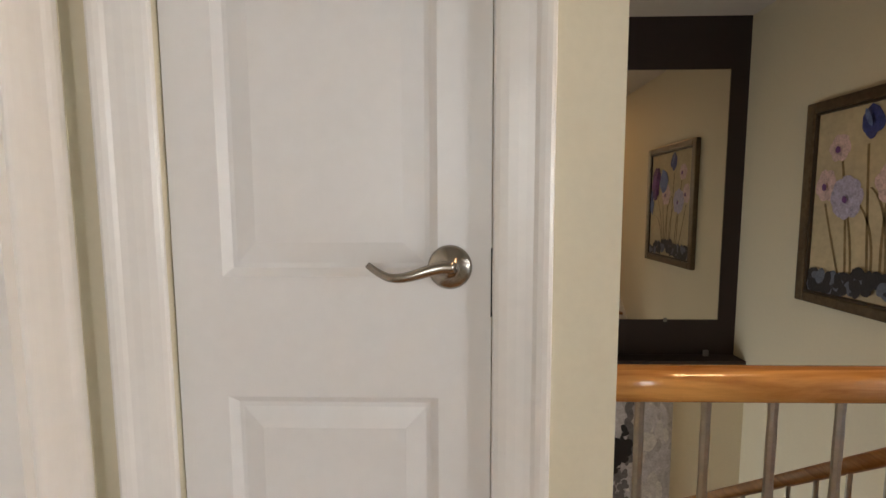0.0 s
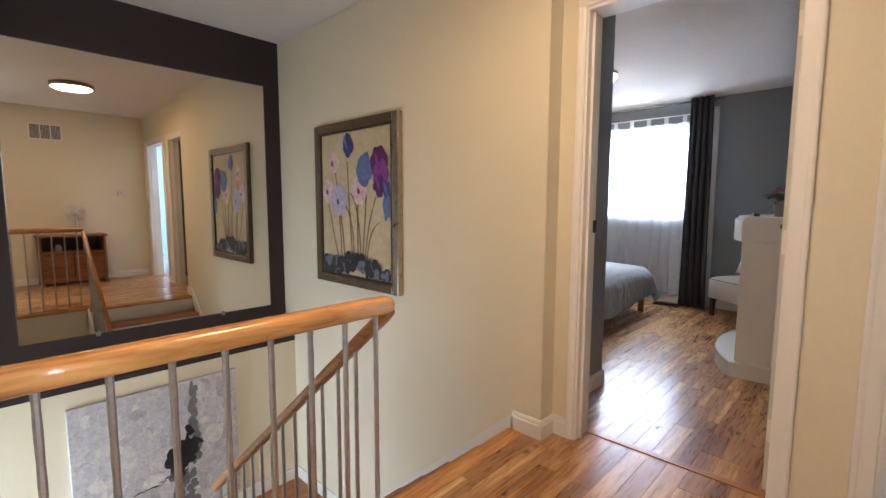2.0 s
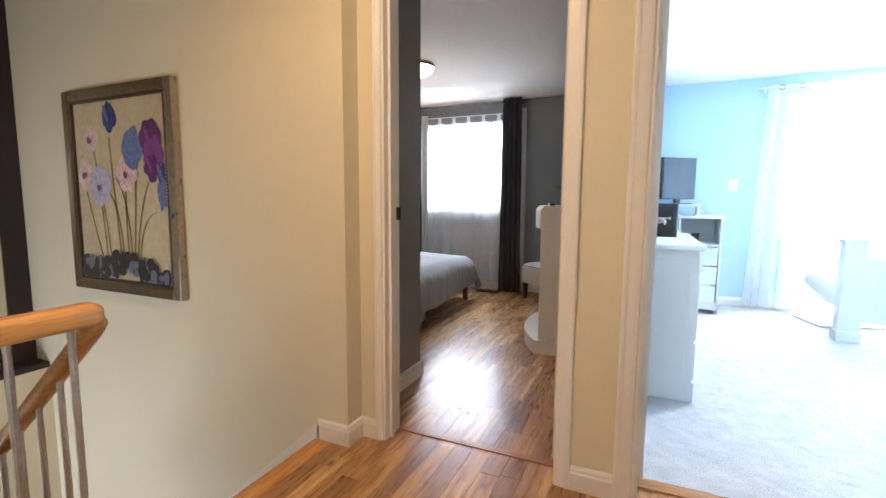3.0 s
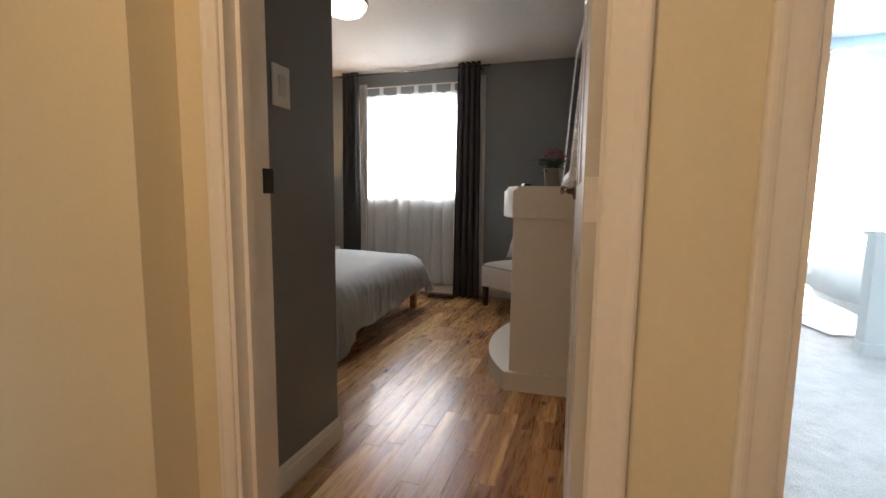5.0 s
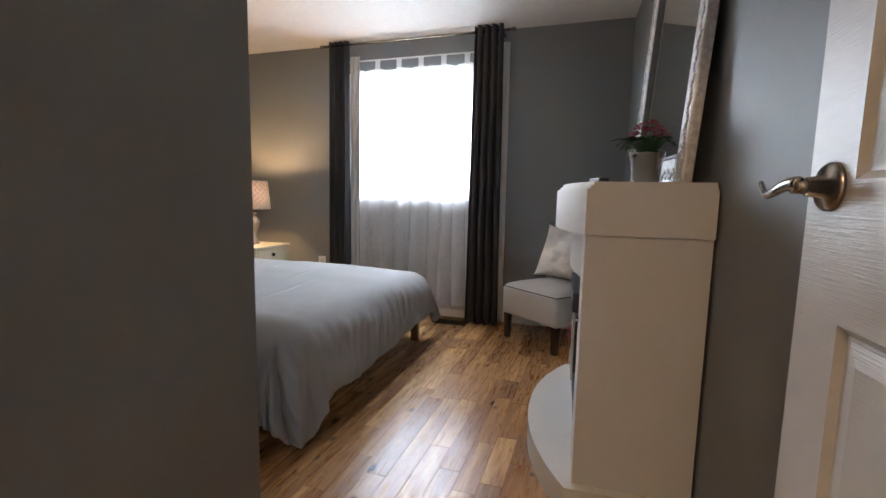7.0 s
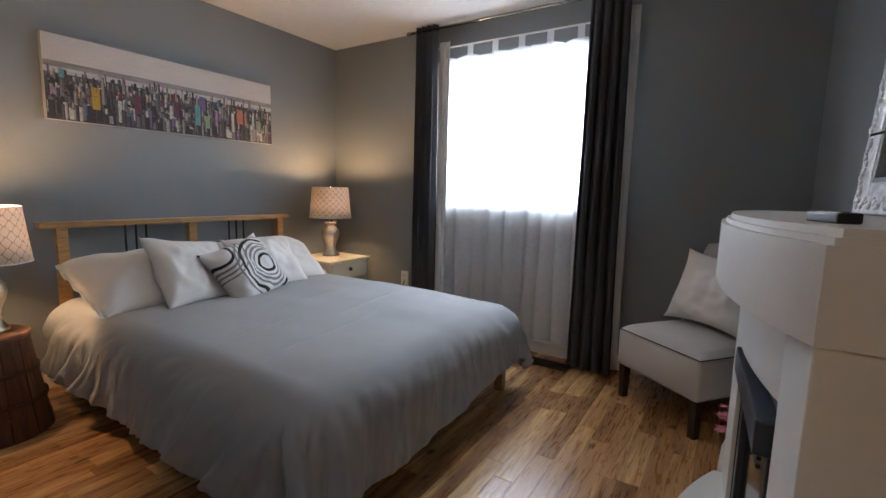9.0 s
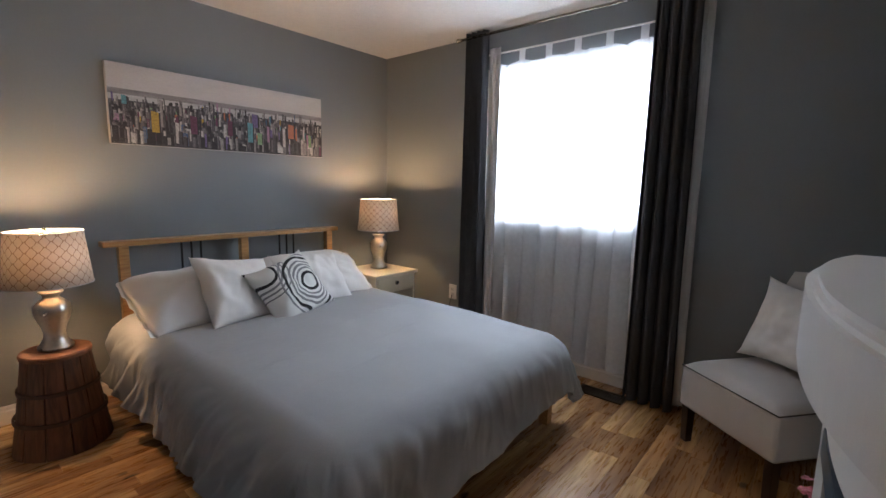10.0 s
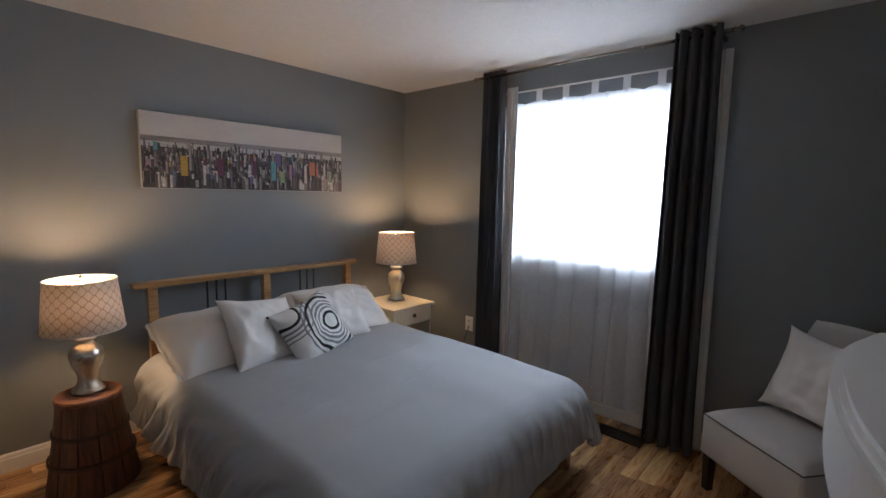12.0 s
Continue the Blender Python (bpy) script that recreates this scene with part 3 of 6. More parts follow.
def lever(parent, x, y, z, way, out, size=1.0):
    """A wave lever on a round rose; way: along x to the free end, out: off the door along y."""
    bm = bmesh.new()
    lathe(bm, ((0, 0), (0.034, 0), (0.034, 0.004), (0.030, 0.009), (0.016, 0.012), (0.013, 0.03), (0, 0.032)), 32)
    bmesh.ops.transform(bm, matrix=pose(x, y, z, -90 * out, 0, 0) @ Matrix.Scale(size, 4), verts=bm.verts)
    rose = part("door_handle", bm, M_NICKEL, parent, "satin nickel round rose and lever", True)
    bm = bmesh.new()
    pts, rad = [], []
    for i in range(21):
        s = i / 20
        pts.append((x + way * size * (0.125 * s - 0.006), y + out * size * (0.042 + 0.006 * math.sin(s * 3.1)), z + size * (0.004 - 0.018 * math.sin((s - 0.12) * 3.6) * s * 1.3 + 0.016 * max(0, s - 0.75))))
        rad.append(size * (0.0082 - 0.0042 * s))
    tube(bm, pts, rad, 12, 1.25)
    tube(bm, [(x, y + out * size * 0.02, z), (x, y + out * size * 0.047, z)], size * 0.010, 16)
    part("lever", bm, M_NICKEL, rose, smooth=True)
    return rose


closet = panel_door("closet_door", (0.372, 0.702, 0.012), 0.396, 2.02, ((0.062, 0.330),), ((0.20, 0.885), (1.04, 1.84)), M_DOOR, "narrow white moulded closet door, shut, with a nickel lever")
lever(closet, 0.345, 0.0, 1.052, -1, -1, 0.8)
part("latch_plate", boxes((0.395, -0.002, 0.99, 0.3985, 0.004, 1.075)), M_BLACK, closet)
bm = bmesh.new()
for u0, u1, flip in ((0.302, 0.372, False), (0.768, 0.838, True)):
    casing_bar(bm, u0, u1, 0, 2.04, 0.69, -1, "x", flip)
casing_bar(bm, 0.302, 0.838, 2.04, 2.11, 0.69, -1, "x", True)
structure("door_frame_closet", bm, M_TRIM, "white moulded casing round the closet door", "door frame")
side_door = panel_door("side_door", (0.175, -0.118, 0.012), 0.715, 2.01, ((0.11, 0.32), (0.40, 0.61)), ((0.2, 0.8), (1.0, 1.62), (1.72, 1.9)), M_DOOR, "white six-panel side door, shut", 0.035)
side_door.matrix_world = pose(0.205, -0.122, 0.012, 0, 0, 90)
lever(side_door, 0.06, 0.0, 1.02, 1, -1)
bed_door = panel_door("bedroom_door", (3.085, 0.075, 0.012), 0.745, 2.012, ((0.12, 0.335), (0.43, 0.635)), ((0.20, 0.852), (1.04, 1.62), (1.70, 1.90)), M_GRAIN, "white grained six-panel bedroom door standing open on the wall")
bed_door.matrix_world = pose(3.095, 0.036, 0.012, 0, 0, 3)
lever(bed_door, 0.685, 0.035, 1.032, 1, 1)
for z in (0.25, 1.0, 1.80):
    part("hinge", boxes((-0.0018, 0.004, z - 0.045, 0.001, 0.033, z + 0.045)), M_TRIM, bed_door)
blue_door = panel_door("blue_room_door", (3.10, -0.285, 0.015), 0.72, 2.01, ((0.11, 0.32), (0.40, 0.61)), ((0.2, 0.8), (1.0, 1.62), (1.72, 1.9)), M_DOOR, "white six-panel door standing open into the blue bedroom")
lever(blue_door, 0.66, 0.0, 1.0, -1, -1)
st = thing("strike_plate", (3.060, D1[1] - 0.016, 1.047), "dark metal latch strike plate on the door jamb", "strike plate")
part("plate", boxes((-0.016, -0.003, -0.03, 0.020, 0.0, 0.03), bevel=0.001), M_BLACK, st)
part("latch_hole", boxes((-0.006, -0.0045, -0.012, 0.010, -0.0032, 0.012)), mat("latch_hole_brown", (0.09, 0.07, 0.05), 0.5, 1.0), st)


def wall_plate(name, m, w, h, label, category, rocker=True):
    t = thing(name, (0, 0, 0), label, category)
    t.matrix_world = m
    part("plate", boxes((-w / 2, -0.006, -h / 2, w / 2, 0, h / 2), bevel=0.003), M_TRIM, t)
    if rocker:
        part("rocker", boxes((-0.017, -0.011, -0.033, 0.017, -0.006, 0.033), bevel=0.002), M_WHITE, t)
    else:
        for z in (-0.02, 0.02):
            part("socket", boxes((-0.016, -0.008, z - 0.014, 0.016, -0.006, z + 0.014), bevel=0.001), M_WHITE, t)
            for dx in (-0.006, 0.006):
                part("slot", boxes((dx - 0.001, -0.0088, z - 0.004, dx + 0.001, -0.008, z + 0.006)), M_BLACK, t)
    return t


wall_plate("light_switch", pose(3.399, 1.02, 1.36), 0.085, 0.13, "white rocker light switch plate on the grey wall", "light switch")
wall_plate("power_outlet", pose(XW, 2.80, 0.385, 0, 0, -90), 0.075, 0.12, "white double power outlet on the grey wall", "outlet", False)
wall_plate("wall_switch", pose(BX, -1.08, 1.29, 0, 0, -90), 0.085, 0.12, "white light switch plate on the blue wall", "light switch")


# ---- stair railing ----
def baluster(parent, x, y, z0, z1):
    """A slim hammered steel bar, square with eased corners."""
    bm = bmesh.new()
    n, r = 24, 0.0068
    rings = []
    for i in range(n + 1):
        z = z0 + (z1 - z0) * i / n
        k = r * (1 + 0.07 * math.sin(i * 2.4))
        rings.append([bm.verts.new((k * math.cos(a) * 1.1, k * math.sin(a) * 1.1, z - z0)) for a in [2 * math.pi * (q + 0.5) / 8 for q in range(8)]])
    for a, b in zip(rings, rings[1:]):
        for i in range(8):
            bm.faces.new((a[i], a[(i + 1) % 8], b[(i + 1) % 8], b[i]))
    bm.faces.new(rings[-1])
    bm.faces.new(rings[0][::-1])
    return part("baluster", bm, M_STEEL, parent, smooth=False, at=(x, y, z0))


rail = thing("landing_railing", (0, 0, 0), "orange oak handrail on slim steel balusters along the landing", "railing")
bm = bmesh.new()
prof = [(0.030 * math.copysign(abs(math.cos(a)) ** 0.75, math.cos(a)), 0.027 * math.copysign(abs(math.sin(a)) ** 0.75, math.sin(a))) for a in [2 * math.pi * k / 20 for k in range(20)]]
rows = [(0.921, 1.0)] + [(0.921 + 0.875 * i / 6, 1.0) for i in range(1, 7)] + [(1.796 + 0.032 * math.sin(b), math.cos(b)) for b in [math.pi / 2 * k / 6 for k in range(1, 6)]]
rings = [[bm.verts.new((x, 0.86 + py * s, 0.855 + pz * s)) for py, pz in prof] for x, s in rows]
for a, b in zip(rings, rings[1:]):
    for i in range(20):
        bm.faces.new((a[i], a[(i + 1) % 20], b[(i + 1) % 20], b[i]))
bm.faces.new(rings[-1])
bm.faces.new(rings[0][::-1])
part("handrail", bm, M_OAK, rail, smooth=True)
for i in range(8):
    baluster(rail, 1.022 + 0.1062 * i, 0.862, 0.0, 0.832)

srail = thing("stair_railing", (0, 0, 0), "sloping oak handrail on slim steel balusters down the stairs", "railing")
bm = bmesh.new()
A, B = Vector((1.822, 0.865, 0.835)), Vector((1.822, 2.42, -0.455))
d = (B - A).normalized()
upv = Vector((1, 0, 0)).cross(d)
rings = []
for f in (0.0, 0.02, 0.5, 0.98, 1.0):
    k = 0.8 if f in (0.0, 1.0) else 1.0
    c = A + (B - A) * f
    rings.append([bm.verts.new(c + Vector((1, 0, 0)) * (0.021 * k * math.copysign(abs(math.cos(a)) ** 0.6, math.cos(a))) + upv * (0.020 * k * math.copysign(abs(math.sin(a)) ** 0.6, math.sin(a)))) for a in [2 * math.pi * q / 16 for q in range(16)]])
for a, b in zip(rings, rings[1:]):
    for i in range(16):
        bm.faces.new((a[i], a[(i + 1) % 16], b[(i + 1) % 16], b[i]))
bm.faces.new(rings[0][::-1])
bm.faces.new(rings[-1])
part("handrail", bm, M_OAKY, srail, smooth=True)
for i in range(13):
    y = 1.045 + 0.1075 * i
    step = max(0, min(7, int((y - 1.08) / 0.215) + 1)) if y > 1.12 else 0
    z0 = -0.18 * step if step else 0.003
    zt = 0.835 - (y - 0.865) * (1.29 / 1.555) - 0.02
    baluster(srail, 1.822, y, z0, zt)


# ---- wall mirror, pictures ----
wm = thing("wall_mirror", (1.905, 3.508, 1.195), "large frameless rectangular mirror on the dark brown wall", "mirror")
bm = bmesh.new()
prism(bm, [(-0.785, -0.905), (0.785, -0.905), (0.785, 0.905), (-0.785, 0.905)], 0, 0.006)
bmesh.ops.transform(bm, matrix=pose(0, 0, 0, 90, 0, 0), verts=bm.verts)
part("mirror_glass", bm, M_MIRROR, wm)
part("edge_strip", boxes((-0.788, -0.007, -0.909, 0.788, 0.0, -0.9055), (-0.788, -0.007, 0.9055, 0.788, 0.0, 0.909), (0.7855, -0.007, -0.9055, 0.789, 0, 0.9055), (-0.789, -0.007, -0.9055, -0.7855, 0, 0.9055)), M_NICKEL, wm)
M_CLIP = mat("clear_plastic_clip", (0.20, 0.19, 0.19), 0.3)
for x in (-0.4, 0.4):
    part("clip", boxes((x - 0.012, -0.012, -0.925, x + 0.012, 0.0, -0.895), bevel=0.002), M_CLIP, wm)
clip = thing("wall_clip", (2.60, 3.47, 0.016), "small clear plastic clip on the dark ledge", "clip")
part("body", boxes((-0.018, -0.01, 0, 0.018, 0.01, 0.045), bevel=0.004), M_CLIP, clip)


def petal(bm, u, v, a, b, turn, y, seed):
    """One flat brushed petal, with an uneven edge."""
    rnd = random.Random(seed)
    vs = []
    for k in range(14):
        t = 2 * math.pi * k / 14
        r = 1 + 0.16 * (rnd.random() - 0.5)
        px, pz = a * r * math.cos(t), b * r * math.sin(t)
        vs.append(bm.verts.new((u + px * math.cos(turn) - pz * math.sin(turn), y, v + px * math.sin(turn) + pz * math.cos(turn))))
    bm.faces.new(vs)


def flower_picture():
    """Local x to the viewer's right, z up, facing -y; origin at the middle."""
    W, Hh = 0.955, 1.148
    t = thing("flower_picture", (0, 0, 0), "framed painting of blue, purple and pink poppies in a bronze frame", "picture")
    t.matrix_world = pose(PX, 2.4225, 1.146, 0, 0, -90)
    M_FR = mat("bronze_picture_frame", (0.17, 0.13, 0.085), 0.35, 0.7, 0.25, 20, 0.2, 60)
    M_FS = mat("silver_picture_frame", (0.38, 0.34, 0.28), 0.3, 0.8, 0.2, 20, 0.2, 60)
    for x0, z0, x1, z1 in ((-W / 2, -Hh / 2, -W / 2 + 0.06, Hh / 2), (W / 2 - 0.06, -Hh / 2, W / 2, Hh / 2), (-W / 2 + 0.06, -Hh / 2, W / 2 - 0.06, -Hh / 2 + 0.06), (-W / 2 + 0.06, Hh / 2 - 0.06, W / 2 - 0.06, Hh / 2)):
        bm = bmesh.new()
        box(bm, x0, -0.042, z0, x1, 0, z1, bevel=0.009)
        part("frame_bar", bm, M_FS if x1 - x0 < 0.1 and x0 > 0 else M_FR, t)
    lip = boxes((-W / 2 + 0.06, -0.036, -Hh / 2 + 0.06, -W / 2 + 0.078, -0.004, Hh / 2 - 0.06), (W / 2 - 0.078, -0.036, -Hh / 2 + 0.06, W / 2 - 0.06, -0.004, Hh / 2 - 0.06), (-W / 2 + 0.078, -0.036, -Hh / 2 + 0.06, W / 2 - 0.078, -0.004, -Hh / 2 + 0.075), (-W / 2 + 0.078, -0.036, Hh / 2 - 0.075, W / 2 - 0.078, -0.004, Hh / 2 - 0.06), bevel=0.004)
    part("inner_frame", lip, mat("dark_frame_slip", (0.05, 0.035, 0.022), 0.4, 0.3), t)
    bm = bmesh.new()
    for i in range(60):
        z = -Hh / 2 + 0.08 + (Hh - 0.16) * i / 59
        box(bm, W / 2 - 0.077, -0.040, z - 0.004, W / 2 - 0.067, -0.036, z + 0.004)
    part("beading", bm, M_FS, t)
    cw, ch = W - 0.156, Hh - 0.15
    part("canvas", boxes((-cw / 2, -0.022, -ch / 2, cw / 2, -0.004, ch / 2)), mat("ochre_painted_canvas", (0.52, 0.44, 0.29), 0.7, 0, 0.16, 4, 0.3, 30), t)
    y = -0.0235
    def at(u, v):
        return (u - 0.5) * cw, (0.5 - v) * ch
    paints = {"navy": (0.045, 0.06, 0.22), "blue": (0.11, 0.16, 0.36), "purple": (0.10, 0.02, 0.13), "violet": (0.19, 0.05, 0.24), "lilac": (0.42, 0.40, 0.55), "pink": (0.62, 0.46, 0.46), "core": (0.16, 0.06, 0.22), "stem": (0.22, 0.155, 0.07), "earth": (0.025, 0.024, 0.028), "slate": (0.13, 0.15, 0.20)}
    bms = {k: bmesh.new() for k in paints}
    for paths in (((.21, .24), (.27, .5), (.30, .9)), ((.40, .2), (.42, .5), (.46, .88)), ((.10, .5), (.16, .68), (.25, .9)), ((.28, .55), (.33, .7), (.34, .9)), ((.36, .5), (.5, .62), (.48, .9)), ((.55, .5), (.53, .7), (.55, .92)), ((.68, .35), (.64, .65), (.6, .92)), ((.8, .45), (.68, .62), (.63, .92)), ((.9, .61), (.70, .61), (.66, .92)), ((.44, .42), (.58, .50), (.58, .9))):
        p0, p1, p2 = [at(*p) for p in paths]
        pts = []
        for i in range(13):
            s = i / 12
            pts.append(((1 - s) ** 2 * p0[0] + 2 * s * (1 - s) * p1[0] + s * s * p2[0], y - 0.0002, (1 - s) ** 2 * p0[1] + 2 * s * (1 - s) * p1[1] + s * s * p2[1]))
        for q, r in zip(pts, pts[1:]):
            bms["stem"].faces.new([bms["stem"].verts.new(v) for v in ((q[0] - .0075, y, q[2]), (q[0] + .0075, y, q[2]), (r[0] + .0075, y, r[2]), (r[0] - .0075, y, r[2]))])
    k = 0
    for col, u, v, a, b, n, spread in (("pink", .19, .20, .045, .055, 6, .035), ("navy", .42, .09, .055, .09, 4, .022), ("pink", .10, .40, .045, .08, 6, .035), ("lilac", .27, .47, .06, .085, 8, .055), ("pink", .58, .40, .06, .08, 6, .045), ("blue", .65, .27, .065, .11, 5, .04), ("purple", .85, .23, .06, .09, 6, .045), ("violet", .87, .31, .05, .075, 5, .05), ("navy", .96, .42, .03, .07, 4, .02), ("blue", .95, .52, .028, .09, 4, .02), ("purple", .86, .38, .05, .05, 4, .035)):
        x, z = at(u, v)
        rnd = random.Random(k)
        for i in range(n):
            k += 1
            an = 2 * math.pi * i / n
            px, pz = x + spread * math.cos(an), z + spread * 1.1 * math.sin(an)
            px = min(px, cw / 2 - a * 0.7)
            petal(bms[col], px, pz, a * 0.75, b * 0.7, rnd.uniform(-.5, .5), y - 0.0004 - 0.00012 * k, k)
        if col in ("pink", "lilac"):
            petal(bms["core"], x, z - 0.01, 0.016, 0.02, 0.3, y - 0.0125, k + 500)
        if col in ("navy", "violet", "purple"):
            petal(bms["blue" if col == "navy" else "violet"], x - 0.015, z + 0.02, 0.014, 0.05, 0.4, y - 0.0127, k + 700)
    rnd = random.Random(5)
    for i in range(90):
        u = rnd.uniform(0.03, 0.97)
        x, z = at(u, 0.925 + 0.03 * math.sin(u * 9) + rnd.uniform(-.05, .055))
        petal(bms["earth" if rnd.random() < 0.72 else "slate"], max(-cw / 2 + .04, min(cw / 2 - .04, x)), max(-ch / 2 + .035, z), rnd.uniform(.018, .04), rnd.uniform(.018, .05), rnd.uniform(-.4, .4), y - 0.008 - 0.00003 * i, 900 + i)
    for key, col in paints.items():
        tagged(part("brushed_" + key, bms[key], mat("oil_paint_" + key, col, 0.45, 0, 0.35, 30, 0.6, 90), t), kind="stuff")


flower_picture()


def abstract_picture():
    t = thing("abstract_picture", (1.80, 3.36, -0.625), "large abstract canvas in greys with a black patch", "picture")
    w, h = 1.02, 1.0
    part("canvas", boxes((-w / 2, -0.03, -h / 2, w / 2, 0, h / 2), bevel=0.003), mat("grey_lilac_canvas", (0.50, 0.49, 0.51), 0.6, 0, 0.30, 5, 0.5, 40), t)
    rnd = random.Random(21)
    cols = ((0.56, 0.55, 0.55), (0.46, 0.45, 0.48), (0.51, 0.50, 0.53), (0.63, 0.62, 0.60), (0.41, 0.395, 0.41))
    bms = [bmesh.new() for _ in cols]
    for i in range(330):
        x, z = rnd.uniform(-0.45, 0.45), rnd.uniform(-0.44, 0.44)
        a, b = rnd.uniform(0.012, 0.075), rnd.uniform(0.02, 0.11)
        k = rnd.choice((0, 0, 1, 2, 2, 3, 3, 4)) if rnd.random() < 0.8 else 2
        a, b = min(a, 0.5 - abs(x)), min(b, 0.49 - abs(z))
        petal(bms[k], x, z, a, b, rnd.uniform(-0.15, 0.15), -0.031 - 0.00002 * i, 3000 + i)
    for k, c in enumerate(cols):
        tagged(part("brush_stroke_layer", bms[k], mat("grey_oil_paint", c, 0.5, 0, 0.25, 22, 0.6, 70), t), kind="stuff")
    bm, gr = bmesh.new(), bmesh.new()
    for i in range(46):
        petal(bm, 0.12 + rnd.gauss(0, 0.055), -0.02 + rnd.gauss(0, 0.06), rnd.uniform(0.008, 0.045), rnd.uniform(0.01, 0.05), rnd.uniform(0, 3), -0.0385 - 0.00003 * i, 40 + i)
    for i in range(30):
        z = 0.45 - 0.55 * i / 29
        petal(gr, 0.20 + rnd.gauss(0, 0.012), z, rnd.uniform(0.008, 0.03), rnd.uniform(0.02, 0.05), 0, -0.0380 - 0.00001 * i, 90 + i)
        petal(gr, 0.14 + rnd.gauss(0, 0.04), -0.16 - 0.25 * i / 29, rnd.uniform(0.005, 0.03), rnd.uniform(0.01, 0.04), 0, -0.0381 - 0.00001 * i, 190 + i)
        petal(bm, -0.47 + 0.60 * i / 29, -0.27 + 0.12 * i / 29 + rnd.gauss(0, 0.008), 0.018, rnd.uniform(0.003, 0.007), 0.2, -0.0395 - 0.00001 * i, 330 + i)
    tagged(part("drip_layer", gr, mat("slate_oil_paint", (0.15, 0.145, 0.155), 0.5, 0, 0.3, 25, 0.5, 70), t), kind="stuff")
    tagged(part("black_patch", bm, mat("black_oil_paint", (0.016, 0.016, 0.018), 0.4, 0, 0.2, 15, 0.5, 70), t), kind="stuff")


abstract_picture()


def skyline_canvas():
    """A stretched print: pale sky, a low dark shore, then rows of towers that grow towards the lower edge."""
    w, h = 1.355, 0.435
    t = thing("skyline_canvas", (0, 0, 0), "long unframed canvas print of a city skyline on the grey wall", "picture")
    t.matrix_world = pose(5.257, YH, 1.655, 0, 0, 0)
    part("canvas", boxes((-w / 2, -0.035, -h / 2, w / 2, 0, h / 2), bevel=0.002), mat("pale_grey_sky_print", (0.47, 0.45, 0.44), 0.6, 0, 0.10, 5, 0.2, 80, stretch=(1, 1, 3)), t)
    part("printed_shore", boxes((-w / 2 + 0.002, -0.0362, 0.045, w / 2 - 0.002, -0.0352, 0.082)), mat("grey_shore_print", (0.21, 0.20, 0.20), 0.6, 0, 0.5, 9, 0.1, 80, stretch=(1, 1, 8)), t)
    part("printed_water", boxes((-w / 2 + 0.002, -0.0368, 0.012, w / 2 - 0.002, -0.0358, 0.052)), mat("pale_water_print", (0.38, 0.37, 0.37), 0.6, 0, 0.25, 14, 0.1, 80, stretch=(1, 1, 6)), t)
    part("printed_ground", boxes((-w / 2 + 0.002, -0.0372, -h / 2 + 0.002, w / 2 - 0.002, -0.0364, 0.022)), mat("dark_city_print", (0.05, 0.046, 0.05), 0.6, 0, 0.9, 60, 0.1, 150), t)
    rnd = random.Random(8)
    greys = [(0.025, 0.022, 0.026), (0.06, 0.055, 0.06), (0.12, 0.11, 0.115), (0.22, 0.205, 0.20), (0.38, 0.36, 0.34)]
    tints = [(0.10, 0.03, 0.06), (0.09, 0.24, 0.27), (0.34, 0.22, 0.03), (0.12, 0.09, 0.20), (0.36, 0.13, 0.07), (0.05, 0.09, 0.17), (0.17, 0.27, 0.14), (0.26, 0.15, 0.22)]
    cols = greys + tints
    wts = [13, 13, 11, 8, 5] + [1.1, 0.5, 0.35, 1.2, 0.5, 1.4, 0.5, 1.0]
    bms = [bmesh.new() for _ in cols]
    def quad(k, x0, x1, z0, z1, y, cut=0.0):
        bms[k].faces.new([bms[k].verts.new(q) for q in ((x0, y, z0), (x1, y, z0), (x1, y, z1 - cut), (x0, y, z1))])
    n = 1050
    for i in range(n):
        near = i / n
        x = rnd.uniform(-w / 2 + 0.012, w / 2 - 0.012)
        base = 0.02 - 0.235 * near ** 0.8
        bw = rnd.uniform(0.0025, 0.006) * (1 + 1.7 * near)
        bh = rnd.uniform(0.018, 0.05) * (1 + 0.9 * near) * (1.55 if rnd.random() < 0.14 else 1.0)
        dark = 0.55 * max(0.0, -x / w) * near
        k = rnd.choices(range(len(cols)), wts)[0]
        if rnd.random() < dark:
            k = rnd.choice((0, 0, 1))
        base = max(base, -h / 2 + 0.004)
        top = min(base + bh, 0.075)
        y = -0.0374 - 0.0000045 * i
        side = bw * rnd.uniform(0.35, 0.8)
        quad(k, x - bw, x + bw - side, base, top, y, rnd.uniform(0, 0.002))
        quad(max(0, k - 1) if k < 5 else (0 if rnd.random() < 0.5 else k), x + bw - side, x + bw, base, top - 0.002, y)
        if rnd.random() < 0.35:
            for r in range(int(bh / 0.009)):
                quad(min(4, k + 1) if k < 5 else 3, x - bw * 0.8, x + (bw - side) * 0.8, base + 0.009 * r + 0.002, base + 0.009 * r + 0.0045, y - 0.000002)
    for x, bw, base, top, k in ((0.115, 0.024, -0.15, -0.02, 6), (-0.45, 0.026, -0.14, -0.02, 7), (0.42, 0.030, -0.10, 0.0, 9), (0.18, 0.022, -0.16, -0.08, 11), (-0.02, 0.020, -0.12, -0.02, 5), (0.15, 0.026, -0.05, 0.04, 8), (-0.24, 0.026, -0.13, -0.02, 5), (0.57, 0.014, -0.15, -0.06, 11), (-0.42, 0.010, -0.10, 0.05, 3), (0.36, 0.014, -0.16, -0.03, 4), (-0.60, 0.016, 0.0, 0.05, 6), (0.24, 0.012, -0.14, -0.03, 12)):
